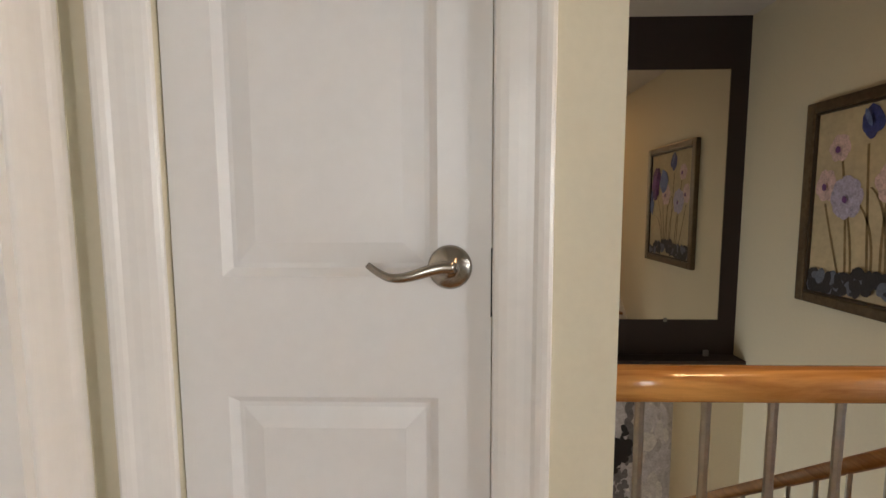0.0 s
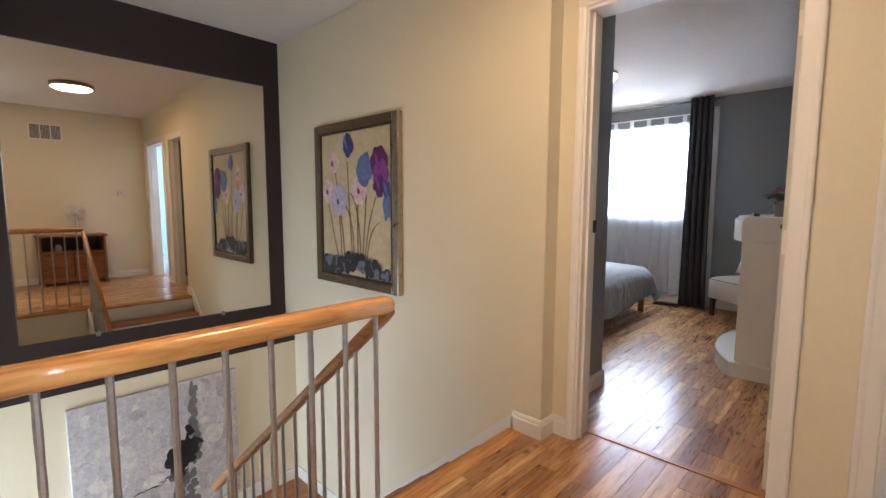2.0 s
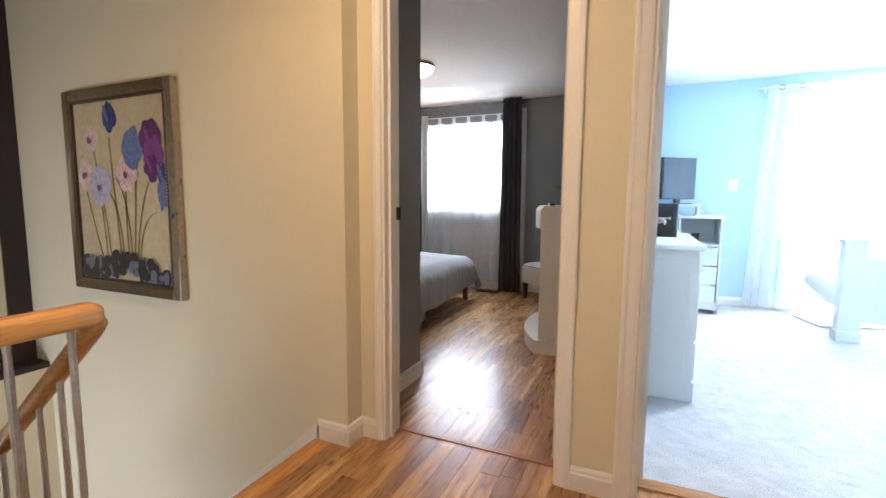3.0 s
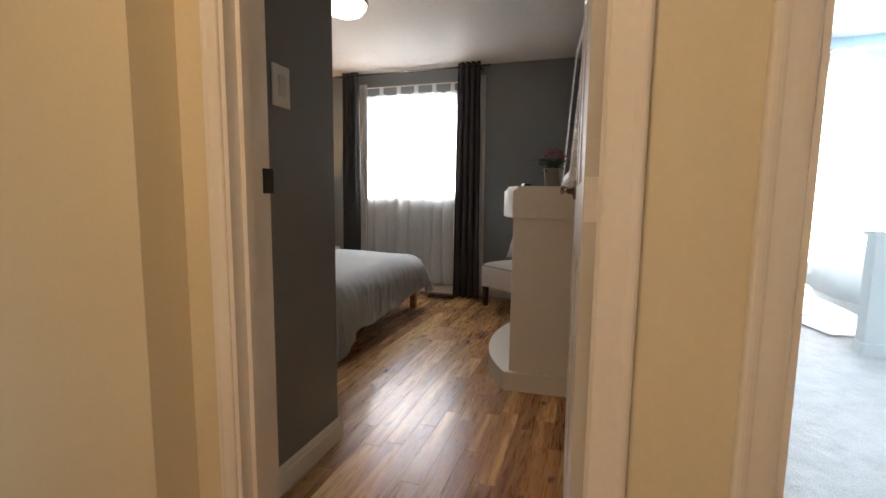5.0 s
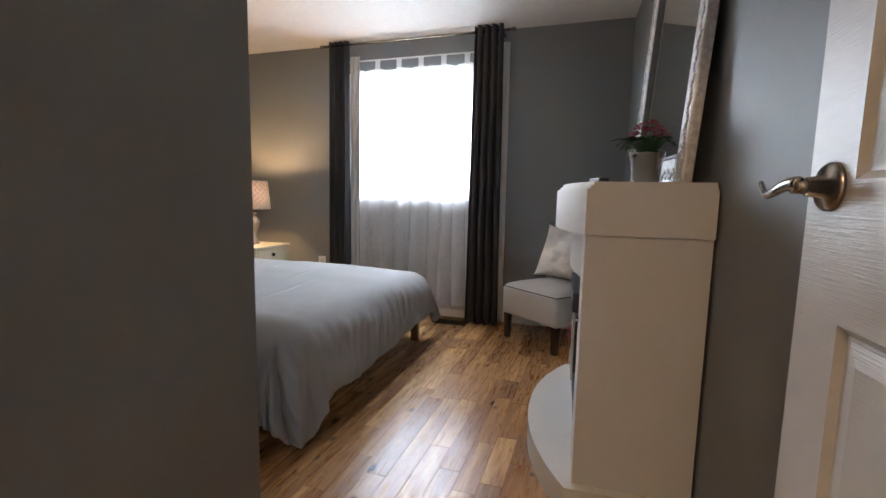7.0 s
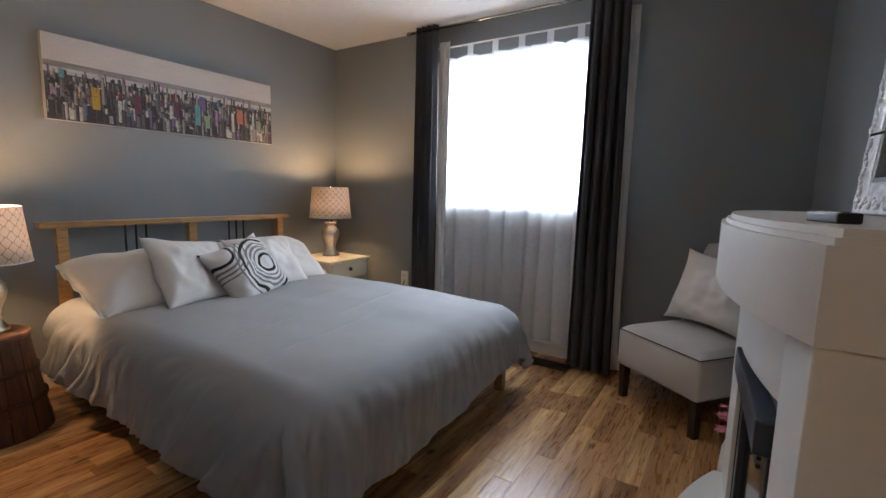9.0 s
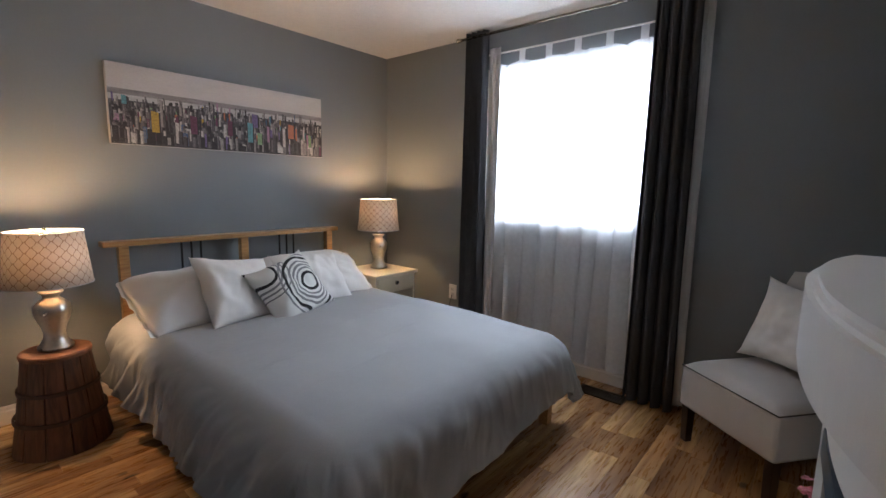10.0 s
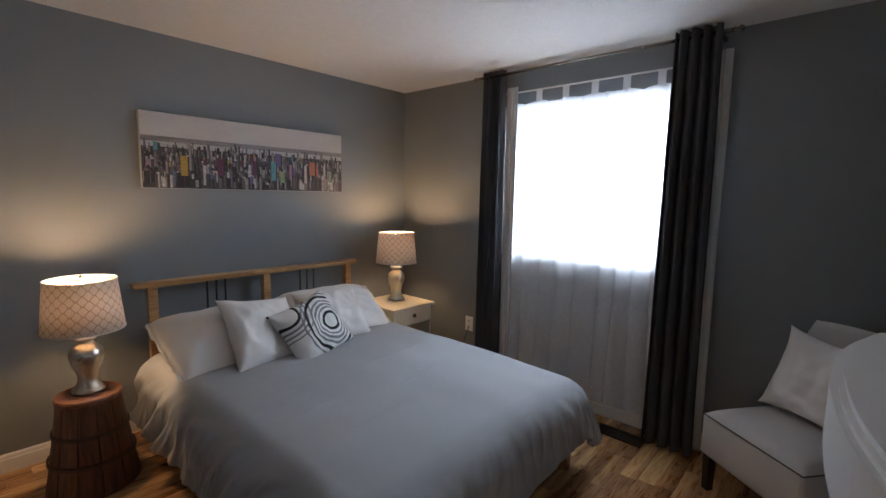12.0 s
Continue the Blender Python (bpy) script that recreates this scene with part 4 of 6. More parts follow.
        quad(k, x - bw, x + bw * 0.5, base, top, -0.0427, 0.006)
        quad(0, x + bw * 0.5, x + bw * 0.8, base, top - 0.006, -0.0427)
    for k, c in enumerate(cols):
        tagged(part("printed_skyline", bms[k], mat("tower_print", c, 0.6, 0, 0.5, 90, 0.1, 200), t), kind="stuff")


skyline_canvas()


# ---- lamps ----
def hall_lamp():
    t = thing("hall_ceiling_lamp", (1.86, 0.60, HALL_H), "round flat glowing ceiling lamp with a metal rim", "ceiling lamp")
    part("rim", lathe(bmesh.new(), ((0.19, 0), (0.20, -0.005), (0.20, -0.045), (0.185, -0.05), (0.185, -0.04)), 40), M_NICKEL, t, smooth=True)
    part("diffuser", lathe(bmesh.new(), ((0.184, -0.042), (0.16, -0.058), (0.08, -0.066), (0, -0.068)), 40), glow("warm_diffuser", (1.0, 0.64, 0.34), HALL_GLOW), t, "glowing warm white diffuser", True)


hall_lamp()


def bed_ceiling_lamp():
    t = thing("bedroom_ceiling_lamp", (4.95, 1.68, BED_H), "white glass dome ceiling lamp with a metal collar", "ceiling lamp")
    part("collar", lathe(bmesh.new(), ((0.0, 0), (0.15, 0), (0.155, -0.012), (0.15, -0.028), (0.13, -0.03)), 36), M_NICKEL, t, smooth=True)
    part("dome", lathe(bmesh.new(), ((0.145, -0.026), (0.142, -0.05), (0.115, -0.085), (0.06, -0.108), (0.012, -0.113), (0.008, -0.128), (0, -0.13)), 36), glow("lit_opal_glass", (1.0, 0.82, 0.58), DOME_GLOW), t, "lit opal glass dome", True)


bed_ceiling_lamp()


def shade_mat():
    """Cream linen with a brown trellis, lit through from within."""
    m, n, l, b = node_mat("trellis_lampshade_cloth")
    tc, sp = n.new("ShaderNodeTexCoord"), n.new("ShaderNodeSeparateXYZ")
    l.new(tc.outputs["Object"], sp.inputs[0])
    def mth(op, a, bb=None):
        q = n.new("ShaderNodeMath")
        q.operation = op
        for i, v in enumerate((a, bb)):
            if v is None:
                continue
            if isinstance(v, (int, float)):
                q.inputs[i].default_value = v
            else:
                l.new(v, q.inputs[i])
        return q.outputs[0]
    ang = mth("MULTIPLY", mth("ARCTAN2", sp.outputs[1], sp.outputs[0]), 20.0)
    zz = mth("MULTIPLY", sp.outputs[2], 2 * math.pi / 0.046)
    s = mth("ADD", mth("COSINE", ang), mth("MULTIPLY", mth("COSINE", zz), 0.84))
    line = mth("LESS_THAN", mth("ABSOLUTE", s), 0.16)
    mix = n.new("ShaderNodeMix")
    mix.data_type = "RGBA"
    mix.inputs[6].default_value, mix.inputs[7].default_value = (0.70, 0.62, 0.53, 1), (0.36, 0.25, 0.17, 1)
    l.new(line, mix.inputs[0])
    tl, df, ms = n.new("ShaderNodeBsdfTranslucent"), n.new("ShaderNodeBsdfDiffuse"), n.new("ShaderNodeMixShader")
    l.new(mix.outputs[2], tl.inputs[0])
    l.new(mix.outputs[2], df.inputs[0])
    ms.inputs[0].default_value = 0.78
    l.new(tl.outputs[0], ms.inputs[1])
    l.new(df.outputs[0], ms.inputs[2])
    l.new(ms.outputs[0], n["Material Output"].inputs[0])
    return m


M_SHADE = shade_mat()
M_BULB = glow("lamp_bulb", (1.0, 0.60, 0.29), BULB_GLOW)
M_SILVER = mat("silver_leaf_lamp_base", (0.55, 0.51, 0.45), 0.3, 1.0, 0.14, 25, 0.1, 60)


def table_lamp(at, label):
    t = thing("table_lamp", at, label, "table lamp", "bedside lamps")
    part("base", lathe(bmesh.new(), ((0, 0), (0.066, 0), (0.068, 0.012), (0.058, 0.018), (0.055, 0.028), (0.044, 0.045), (0.040, 0.07), (0.046, 0.10), (0.062, 0.14), (0.070, 0.175), (0.066, 0.205), (0.046, 0.228), (0.032, 0.238), (0.030, 0.248), (0.046, 0.262), (0.047, 0.268), (0, 0.27)), 40), M_SILVER, t, "silver-leaf baluster base", True)
    part("stem", lathe(bmesh.new(), ((0.009, 0.268), (0.009, 0.33), (0.016, 0.335), (0.016, 0.415), (0, 0.415)), 16), M_NICKEL, t)
    part("bulb", lathe(bmesh.new(), ((0, 0.415), (0.013, 0.418), (0.014, 0.46), (0.020, 0.488), (0.022, 0.502), (0.018, 0.516), (0.008, 0.523), (0, 0.525)), 20), M_BULB, t, "glowing bulb", True)
    sh = part("shade", lathe(bmesh.new(), ((0.163, 0), (0.140, 0.24)), 64, ), M_SHADE, t, "cream shade with a brown trellis pattern", True, (0, 0, 0.305))
    solid(sh, 0.0015)
    part("shade_rim", lathe(bmesh.new(), ((0.1655, 0.303), (0.1655, 0.308), (0.1615, 0.308), (0.1615, 0.303), (0.1655, 0.303)), 64), M_LINER, t)
    part("shade_rim", lathe(bmesh.new(), ((0.1425, 0.542), (0.1425, 0.547), (0.1385, 0.547), (0.1385, 0.542), (0.1425, 0.542)), 64), M_LINER, t)
    sp = bmesh.new()
    for k in range(3):
        a = 2 * math.pi * k / 3
        tube(sp, [(0, 0, 0.538), (0.138 * math.cos(a), 0.138 * math.sin(a), 0.54)], 0.0018, 6)
    tube(sp, [(0, 0, 0.530), (0, 0, 0.555)], 0.0025, 6)
    part("spider", sp, M_NICKEL, t)
    lathe_f = lathe(bmesh.new(), ((0, 0.548), (0.007, 0.55), (0.008, 0.558), (0.004, 0.566), (0, 0.568)), 12)
    part("finial", lathe_f, M_NICKEL, t, smooth=True)
    return t


table_lamp((4.218, 3.225, 0.457), "silver table lamp with a lit trellis shade on an upturned basket")
table_lamp((6.235, 3.25, 0.578), "silver table lamp with a lit trellis shade on the cream nightstand")


def basket_stool():
    t = thing("upturned_basket", (4.213, 3.205, 0), "upturned reddish slatted bushel basket used as a bedside table", "basket")
    n, h = 12, 0.442
    for k in range(n):
        a0, a1 = 2 * math.pi * (k + 0.03) / n, 2 * math.pi * (k + 0.97) / n
        bm = bmesh.new()
        cols = []
        for r_off in (0.0, -0.008):
            g = []
            for j in range(5):
                z = h * j / 4
                r = 0.188 - 0.062 * (j / 4) ** 0.9 + r_off
                g.append([bm.verts.new((r * math.cos(a), r * math.sin(a), z)) for a in (a0, a0 + (a1 - a0) / 3, a0 + 2 * (a1 - a0) / 3, a1)])
            cols.append(g)
        o, i_ = cols
        for j in range(4):
            for q in range(3):
                bm.faces.new((o[j][q], o[j][q + 1], o[j + 1][q + 1], o[j + 1][q]))
                bm.faces.new((i_[j][q], i_[j + 1][q], i_[j + 1][q + 1], i_[j][q + 1]))
            bm.faces.new((o[j][0], o[j + 1][0], i_[j + 1][0], i_[j][0]))
            bm.faces.new((o[j][3], i_[j][3], i_[j + 1][3], o[j + 1][3]))
        for q in range(3):
            bm.faces.new((o[4][q], o[4][q + 1], i_[4][q + 1], i_[4][q]))
            bm.faces.new((o[0][q], i_[0][q], i_[0][q + 1], o[0][q + 1]))
        part("stave", bm, M_BASKET, t)
    for z, r in ((0.155, 0.172), (0.285, 0.150)):
        part("hoop", lathe(bmesh.new(), ((r - 0.004, z - 0.009), (r + 0.0035, z - 0.008), (r + 0.0028, z + 0.008), (r - 0.005, z + 0.009)), 48), mat("dark_basket_hoop", (0.07, 0.034, 0.02), 0.65), t)
    part("top", lathe(bmesh.new(), ((0.132, 0.432), (0.134, 0.447), (0.130, 0.455), (0, 0.455)), 40), wood("basket_top_wood", (0.12, 0.045, 0.022), (0.27, 0.12, 0.06), 0, 0.55, False), t)


basket_stool()


# ---- bed ----
def bed_frame():
    t = thing("bed", (0, 0, 0), "honey pine double bed frame with a slatted black-bar headboard", "bed")
    for x in (4.575, 5.255, 5.925):
        part("post", boxes((x - 0.025, 3.47, 0.0 if x != 5.255 else 0.3, x + 0.025, 3.515, 0.877), bevel=0.004), M_PINE, t)
    part("top_rail", boxes((4.475, 3.445, 0.877, 5.99, 3.53, 0.907), bevel=0.006), M_PINE, t)
    part("lower_rail", boxes((4.60, 3.475, 0.34, 5.90, 3.508, 0.44), bevel=0.004), M_PINE, t)
    for c in (4.93, 5.57):
        for dx in (-0.055, 0.0, 0.055):
            part("bar", lathe(bmesh.new(), ((0.006, 0.44), (0.006, 0.877)), 10, (c + dx, 3.492, 0)), M_BLACK, t)
    for x in (4.555, 5.925):
        part("side_rail", boxes((x, 1.56, 0.20, x + 0.025, 3.47, 0.32), bevel=0.004), M_PINE, t)
    part("foot_rail", boxes((4.58, 1.545, 0.20, 5.925, 1.57, 0.32), bevel=0.004), M_PINE, t)
    for x in (4.60, 5.925):
        part("leg", boxes((x - 0.025, 1.545, 0, x + 0.025, 1.595, 0.24), bevel=0.004), M_PINE, t)
    m = thing("mattress", (0, 0, 0), "white mattress under the duvet", "mattress")
    part("body", boxes((4.575, 1.58, 0.27, 5.925, 3.42, 0.47), bevel=0.03), M_PILLOW, m)


bed_frame()


def duvet():
    """A cover that lies flat, rolls softly over the edges and hangs in a few broad folds."""
    x0, x1, yf, yh, top, r = 4.60, 5.905, 1.615, 3.40, 0.518, 0.14
    oa, ob, wide = 0.50, 0.48, 5.905 - 4.60
    press = [(1.93, 5.0, 0.35), (2.12, 5.45, 0.3), (2.20, 4.85, 0.3), (2.43, 5.5, 0.4), (2.52, 4.75, 0.25), (2.70, 5.2, 0.4)]
    def f(u, v):
        a = -oa + u * (wide + 2 * oa)
        b = -ob + v * (yh - yf + ob)
        sa = -1 if a < 0 else 1
        da = -a if a < 0 else max(a - wide, 0.0)
        db = -min(b, 0.0)
        ax, by = min(max(a, 0.0), wide), max(b, 0.0)
        if sa > 0:
            da *= 0.72
        else:
            da *= 1.0 - 0.12 * min(1.0, by / 1.2)
        db *= 1.0 - 0.22 * ax / wide
        d = math.hypot(da, db)
        na, nb = (sa * da / d, -db / d) if d > 1e-6 else (0.0, 0.0)
        reach = 0.50 if sa < 0 else 0.40
        if d > reach:
            d = reach + 0.10 * (1 - math.exp(-(d - reach) / 0.10))
        x, y = x0 + ax, yf + by
        crown = -0.014 * abs(2 * ax / wide - 1) ** 3 - 0.012 * max(0.0, 1 - by / 0.6) ** 2
        puff = crown + 0.010 * noise.noise((x * 1.9, y * 1.9, 1)) + 0.004 * noise.noise((x * 5, y * 4, 2))
        puff += 0.0022 * noise.noise((x * 4, y * 22, 21)) * max(0.0, 1 - ax / 0.8)
        for yk, xk, half in press:
            off = (y - yk - 0.10 * (x - xk) - 0.012 * noise.noise((x * 3, yk * 9, 0))) / 0.011
            if abs(off) < 3 and abs(x - xk) < half:
                puff += 0.004 * math.exp(-off * off) * (1 - ((x - xk) / half) ** 2)
        corner = 2 * min(da, db) / (da + db) if da + db > 1e-6 else 0.0
        s = ax * nb * nb + ((wide + by) if sa > 0 else -by) * na * na + 0.42 * sa * math.atan2(da, db + 1e-6) * corner
        lean = s + d * (0.6 * na * na * (1 if sa < 0 else 0) + 0.5 * noise.noise((s * 1.3, 2, 3)))
        w = lean / 0.21 + 0.9 * noise.noise((lean * 2.6, 0.4, 5))
        amp = 0.25 + 1.1 * max(0.0, noise.noise((lean * 2.4, d * 1.2, 31)) + 0.25) + 0.7 * corner
        amp *= 1.0 - 0.6 * nb * nb * (1 - corner)
        fold = amp * (0.45 * math.sin(2 * math.pi * w) + 1.3 * (1 - abs(math.sin(math.pi * w))) ** 1.6 - 0.45) + 0.35 * noise.noise((lean * 9, d * 3, 4)) + 0.12 * noise.noise((lean * 26, d * 5, 15))
        if d < 1e-6:
            return (x, y, top + puff)
        if d < r * 1.5708:
            e, z = r * math.sin(d / r), -r * (1 - math.cos(d / r))
        else:
            e, z = r, -r - (d - r * 1.5708)
        hang = max(0.0, min(1.0, (d - 0.10) / 0.36))
        ridge = (1 - abs(noise.noise((lean * 7.5, d * 1.6, 50)))) ** 5 + 0.6 * (1 - abs(noise.noise((lean * 15, d * 4.0, 51)))) ** 6
        e += 0.022 * hang + 0.06 * corner * hang * hang + 0.042 * hang ** 1.2 * fold + (0.020 - 0.013 * nb * nb * (1 - corner)) * hang ** 0.7 * (ridge - 0.35)
        crease = 0.007 * math.sin(2 * math.pi * hang) * noise.noise((lean * 14, d * 10, 17))
        z += 0.030 * hang * hang * fold + 0.02 * noise.noise((s * 5, 3, 9)) * hang + crease
        return (x + na * (e + crease), y + nb * (e + crease), max(0.022, top + z + puff * (1 - 0.7 * hang)))
    ob_ = part("duvet", sheet(bmesh.new(), f, 360, 320), M_DUVET, smooth=True)
    solid(ob_, 0.010, 0.0)
    tagged(ob_, "grey cotton duvet spread over the bed, hanging in folds", "duvet")


duvet()


def cushion_mesh(w, h, t, seed, pinch=0.12, ears=0.05, flange=0.0):
    """A stuffed cushion with drawn-out corners; flange is the share of loose cloth at the two ends."""
    bm = bmesh.new()
    rnd = random.Random(seed)
    k = rnd.uniform(0, 50)
    for side in (1, -1):
        def f(u, v, side=side):
            a, b = 2 * u - 1, 2 * v - 1
            fa = min(1.0, abs(a) / (1 - flange))
            edge = max(0.0, (1 - fa ** 2.2) * (1 - abs(b) ** 2.2))
            th = t / 2 * edge ** 0.5
            rc = 1 + ears * (a * b) ** 4
            cx = 1 - pinch * (1 - abs(b) ** 2.0) * abs(a) ** 3 * 0.6
            cy = 1 - pinch * (1 - abs(a) ** 2.0) * abs(b) ** 3 * 0.6
            w1 = 0.030 * noise.noise((a * 1.6 + k, b * 1.6, side)) + 0.014 * noise.noise((a * 5 + k, b * 4, side)) * edge ** 0.5
            radial = 0.006 * math.sin(9 * math.atan2(b, a) + k) * (a * a + b * b) ** 1.5 * edge ** 0.25
            loose = 0.020 * noise.noise((a * 4 + k, b * 5, 8)) * max(0.0, abs(a) - 0.8) / 0.2 if flange else 0.0
            return (a * w / 2 * cx * rc, side * th + w1 * edge ** 0.35 + side * radial + loose, b * h / 2 * cy * rc)
        sheet(bm, f, 40, 40)
    bmesh.ops.remove_doubles(bm, verts=bm.verts, dist=0.0006)
    return bm


def swirl_mat():
    """White cotton printed with black and grey rings about two centres."""
    m, n, l, b = node_mat("ring_printed_cotton")
    tc = n.new("ShaderNodeTexCoord")
    def ring_set(cx, cz, bands, previous):
        d = n.new("ShaderNodeVectorMath")
        d.operation = "DISTANCE"
        fl = n.new("ShaderNodeVectorMath")
        fl.operation = "MULTIPLY"
        fl.inputs[1].default_value = (1, 0, 1)
        l.new(tc.outputs["Object"], fl.inputs[0])
        l.new(fl.outputs[0], d.inputs[0])
        d.inputs[1].default_value = (cx, 0, cz)
        for r, wd, col in bands:
            c = n.new("ShaderNodeMath")
            c.operation = "COMPARE"
            c.inputs[1].default_value, c.inputs[2].default_value = r, wd
            l.new(d.outputs["Value"], c.inputs[0])
            mx = n.new("ShaderNodeMix")
            mx.data_type = "RGBA"
            mx.inputs[7].default_value = (*col, 1)
            l.new(c.outputs[0], mx.inputs[0])
            l.new(previous, mx.inputs[6])
            previous = mx.outputs[2]
        return previous
    base = n.new("ShaderNodeRGB")
    base.outputs[0].default_value = (0.72, 0.71, 0.69, 1)
    K, G = (0.02, 0.02, 0.022), (0.22, 0.22, 0.23)
    out = ring_set(-0.15, 0.14, ((0.075, 0.008, K), (0.105, 0.006, G), (0.13, 0.005, G), (0.155, 0.004, G)), base.outputs[0])
    out = ring_set(0.085, -0.02, ((0.052, 0.009, K), (0.085, 0.006, G), (0.11, 0.007, G), (0.135, 0.006, G), (0.168, 0.009, K), (0.198, 0.005, G)), out)
    l.new(out, b.inputs["Base Color"])
    b.inputs["Roughness"].default_value = 0.9
    return m


def pillow(name, m, w, h, t, material, label, seed, category="pillow", group=""):
    ob = part(name, cushion_mesh(w, h, t, seed, 0.05, -0.06, 0.09) if group else cushion_mesh(w, h, t, seed, 0.15, 0.03), material, smooth=True)
    ob.matrix_world = m
    return tagged(ob, label, category, group)


pillow("bed_pillow", pose(4.855, 3.15, 0.585, -64, 3, 6), 0.74, 0.50, 0.30, M_PILLOW, "plump white cotton bed pillow leaning on the headboard", 3, group="bed pillows")
pillow("bed_pillow", pose(5.60, 3.18, 0.600, -60, 0, -8), 0.74, 0.48, 0.28, M_PILLOW, "plump white cotton bed pillow leaning on the headboard", 4, group="bed pillows")
pillow("square_cushion", pose(4.975, 2.955, 0.645, -38, 8, 10), 0.45, 0.42, 0.19, M_PILLOW, "plain white square cushion leaning on the pillows", 5, "cushion")
pillow("square_cushion", pose(5.47, 3.02, 0.632, -46, 2, -6), 0.45, 0.40, 0.18, M_PILLOW, "plain white square cushion leaning on the pillows", 6, "cushion")
pillow("ring_cushion", pose(5.21, 2.835, 0.640, -36, -12, 14), 0.42, 0.37, 0.17, swirl_mat(), "white cushion with black and grey printed rings", 7, "cushion")


def nightstand():
    t = thing("nightstand", (0, 0, 0), "cream lacquered nightstand with one drawer and an open shelf", "nightstand")
    x0, x1, y0, y1 = 5.99, 6.39, 3.00, 3.42
    part("top", boxes((x0 - 0.02, y0 - 0.02, 0.553, x1 + 0.02, y1, 0.577), bevel=0.005), M_CREAMY, t)
    for x in (x0, x1 - 0.018):
        part("side_panel", boxes((x, y0, 0, x + 0.018, y1, 0.553), bevel=0.002), M_CREAMY, t)
    part("back_panel", boxes((x0 + 0.018, y1 - 0.012, 0.05, x1 - 0.018, y1, 0.553)), M_CREAMY, t)
    part("shelf", boxes((x0 + 0.018, y0 + 0.01, 0.16, x1 - 0.018, y1 - 0.012, 0.178)), M_CREAMY, t)
    part("divider", boxes((x0 + 0.018, y0 + 0.01, 0.425, x1 - 0.018, y1 - 0.012, 0.44)), M_CREAMY, t)
    dr = part("drawer", boxes((x0 + 0.02, y0 - 0.004, 0.445, x1 - 0.02, y0 + 0.014, 0.548), bevel=0.003), M_CREAMY, t)
    part("knob", boxes(((x0 + x1) / 2 - 0.014, y0 - 0.02, 0.485, (x0 + x1) / 2 + 0.014, y0 - 0.004, 0.513), bevel=0.004), M_NICKEL, dr)


nightstand()
cord = thing("lamp_cord", (0, 0, 0), "dark lamp cord running to the wall outlet", "cable")
part("cable", tube(bmesh.new(), [(XW - 0.012, 2.80, 0.36), (XW - 0.03, 2.82, 0.25), (XW - 0.035, 2.86, 0.12), (XW - 0.05, 2.95, 0.025), (XW - 0.06, 3.10, 0.01), (XW - 0.08, 3.3, 0.01)], 0.0035, 8), M_BLACK, cord)


# ---- window dressing ----
def drape(name, y0, y1, x, z0, z1, waves, amp, material, label, spread=1.0, liner=None, seed=0):
    """A hanging curtain gathered in waves, a little wider at the hem."""
    ph = seed * 1.7
    def f(u, v):
        z = z1 + (z0 - z1) * v
        k = 1 + (spread - 1) * v
        c = (y0 + y1) / 2
        y = c + (u - 0.5) * (y1 - y0) * k
        a = amp * (0.75 + 0.5 * v)
        wv = math.sin(2 * math.pi * waves * u + ph + 0.5 * noise.noise((u * 3, v * 2, seed)))
        return (x + a * wv + 0.006 * noise.noise((u * 9, v * 4, seed)), y + 0.25 * a * math.cos(4 * math.pi * waves * u + ph), z)
    n = int(waves * 16)
    ob = part(name, sheet(bmesh.new(), f, n, 40), material, smooth=True)
    return tagged(solid(ob, 0.004), label, "curtain", "bedroom curtains"), f


drape("dark_curtain", 2.455, 2.625, 6.53, 0.015, 2.312, 3.5, 0.026, M_CURT, "charcoal grommet curtain drawn to the window's edge", 1.06, seed=1)
drape("dark_curtain", 1.125, 1.345, 6.50, 0.012, 2.312, 4, 0.034, M_CURT, "charcoal grommet curtain drawn to the window's edge", 1.22, seed=2)
drape("curtain_liner", 2.36, 2.455, 6.565, 0.03, 2.19, 1.5, 0.008, M_LINER, "pale liner edge beside the dark curtain", 1.0, seed=3)
drape("curtain_liner", 1.075, 1.130, 6.56, 0.02, 2.20, 1, 0.006, M_LINER, "pale liner edge beside the dark curtain", 1.35, seed=4)
def voile(u, v):
    """Loose uneven folds, drooping a little between the tabs."""
    g = u * 1.1
    lean = 0.05 * v * noise.noise((g * 2, 0, 40))
    q = g + lean
    w = q * 15 + 1.6 * noise.noise((q * 4.5, v * 0.7, 41))
    deep = 0.35 + 0.9 * max(0.0, noise.noise((q * 6, v * 0.8, 42)) + 0.35)
    droop = 0.030 * abs(math.sin(math.pi * (g - 0.08) / 0.196)) * (0.6 + 0.8 * noise.noise((g * 9, 0, 43)))
    return (6.585 + 0.022 * deep * math.sin(2 * math.pi * w * 0.5) + 0.006 * noise.noise((q * 30, v * 3, 44)),
            1.34 + g + 0.030 * deep * math.cos(2 * math.pi * w * 0.5 + 0.6), 2.085 - droop * (1 - v) - v * 1.975)


shr = tagged(part("sheer_curtain", sheet(bmesh.new(), voile, 260, 40), M_SHEER, smooth=True), "white voile curtain hanging from tabs", "curtain", "bedroom curtains")
for i in range(6):
    y = 1.42 + 0.196 * i
    tab = part("tab", boxes((-0.002, -0.022, 0, 0.001, 0.022, 0.085)), M_SHEER, shr, at=(6.585, y, 2.075))
part("hem", sheet(bmesh.new(), lambda u, v: Vector(voile(u, 0.962 + 0.038 * v)) + Vector((-0.003, 0, 0)), 260, 3), M_SHEER, shr, "doubled hem of the voile", True)
rod2 = thing("sheer_rod", (0, 0, 0), "thin white rod carrying the voile curtain", "curtain rod")
part("rod", tube(bmesh.new(), [(6.585, 1.30, 2.155), (6.585, 2.50, 2.155)], 0.006, 12), M_TRIM, rod2)
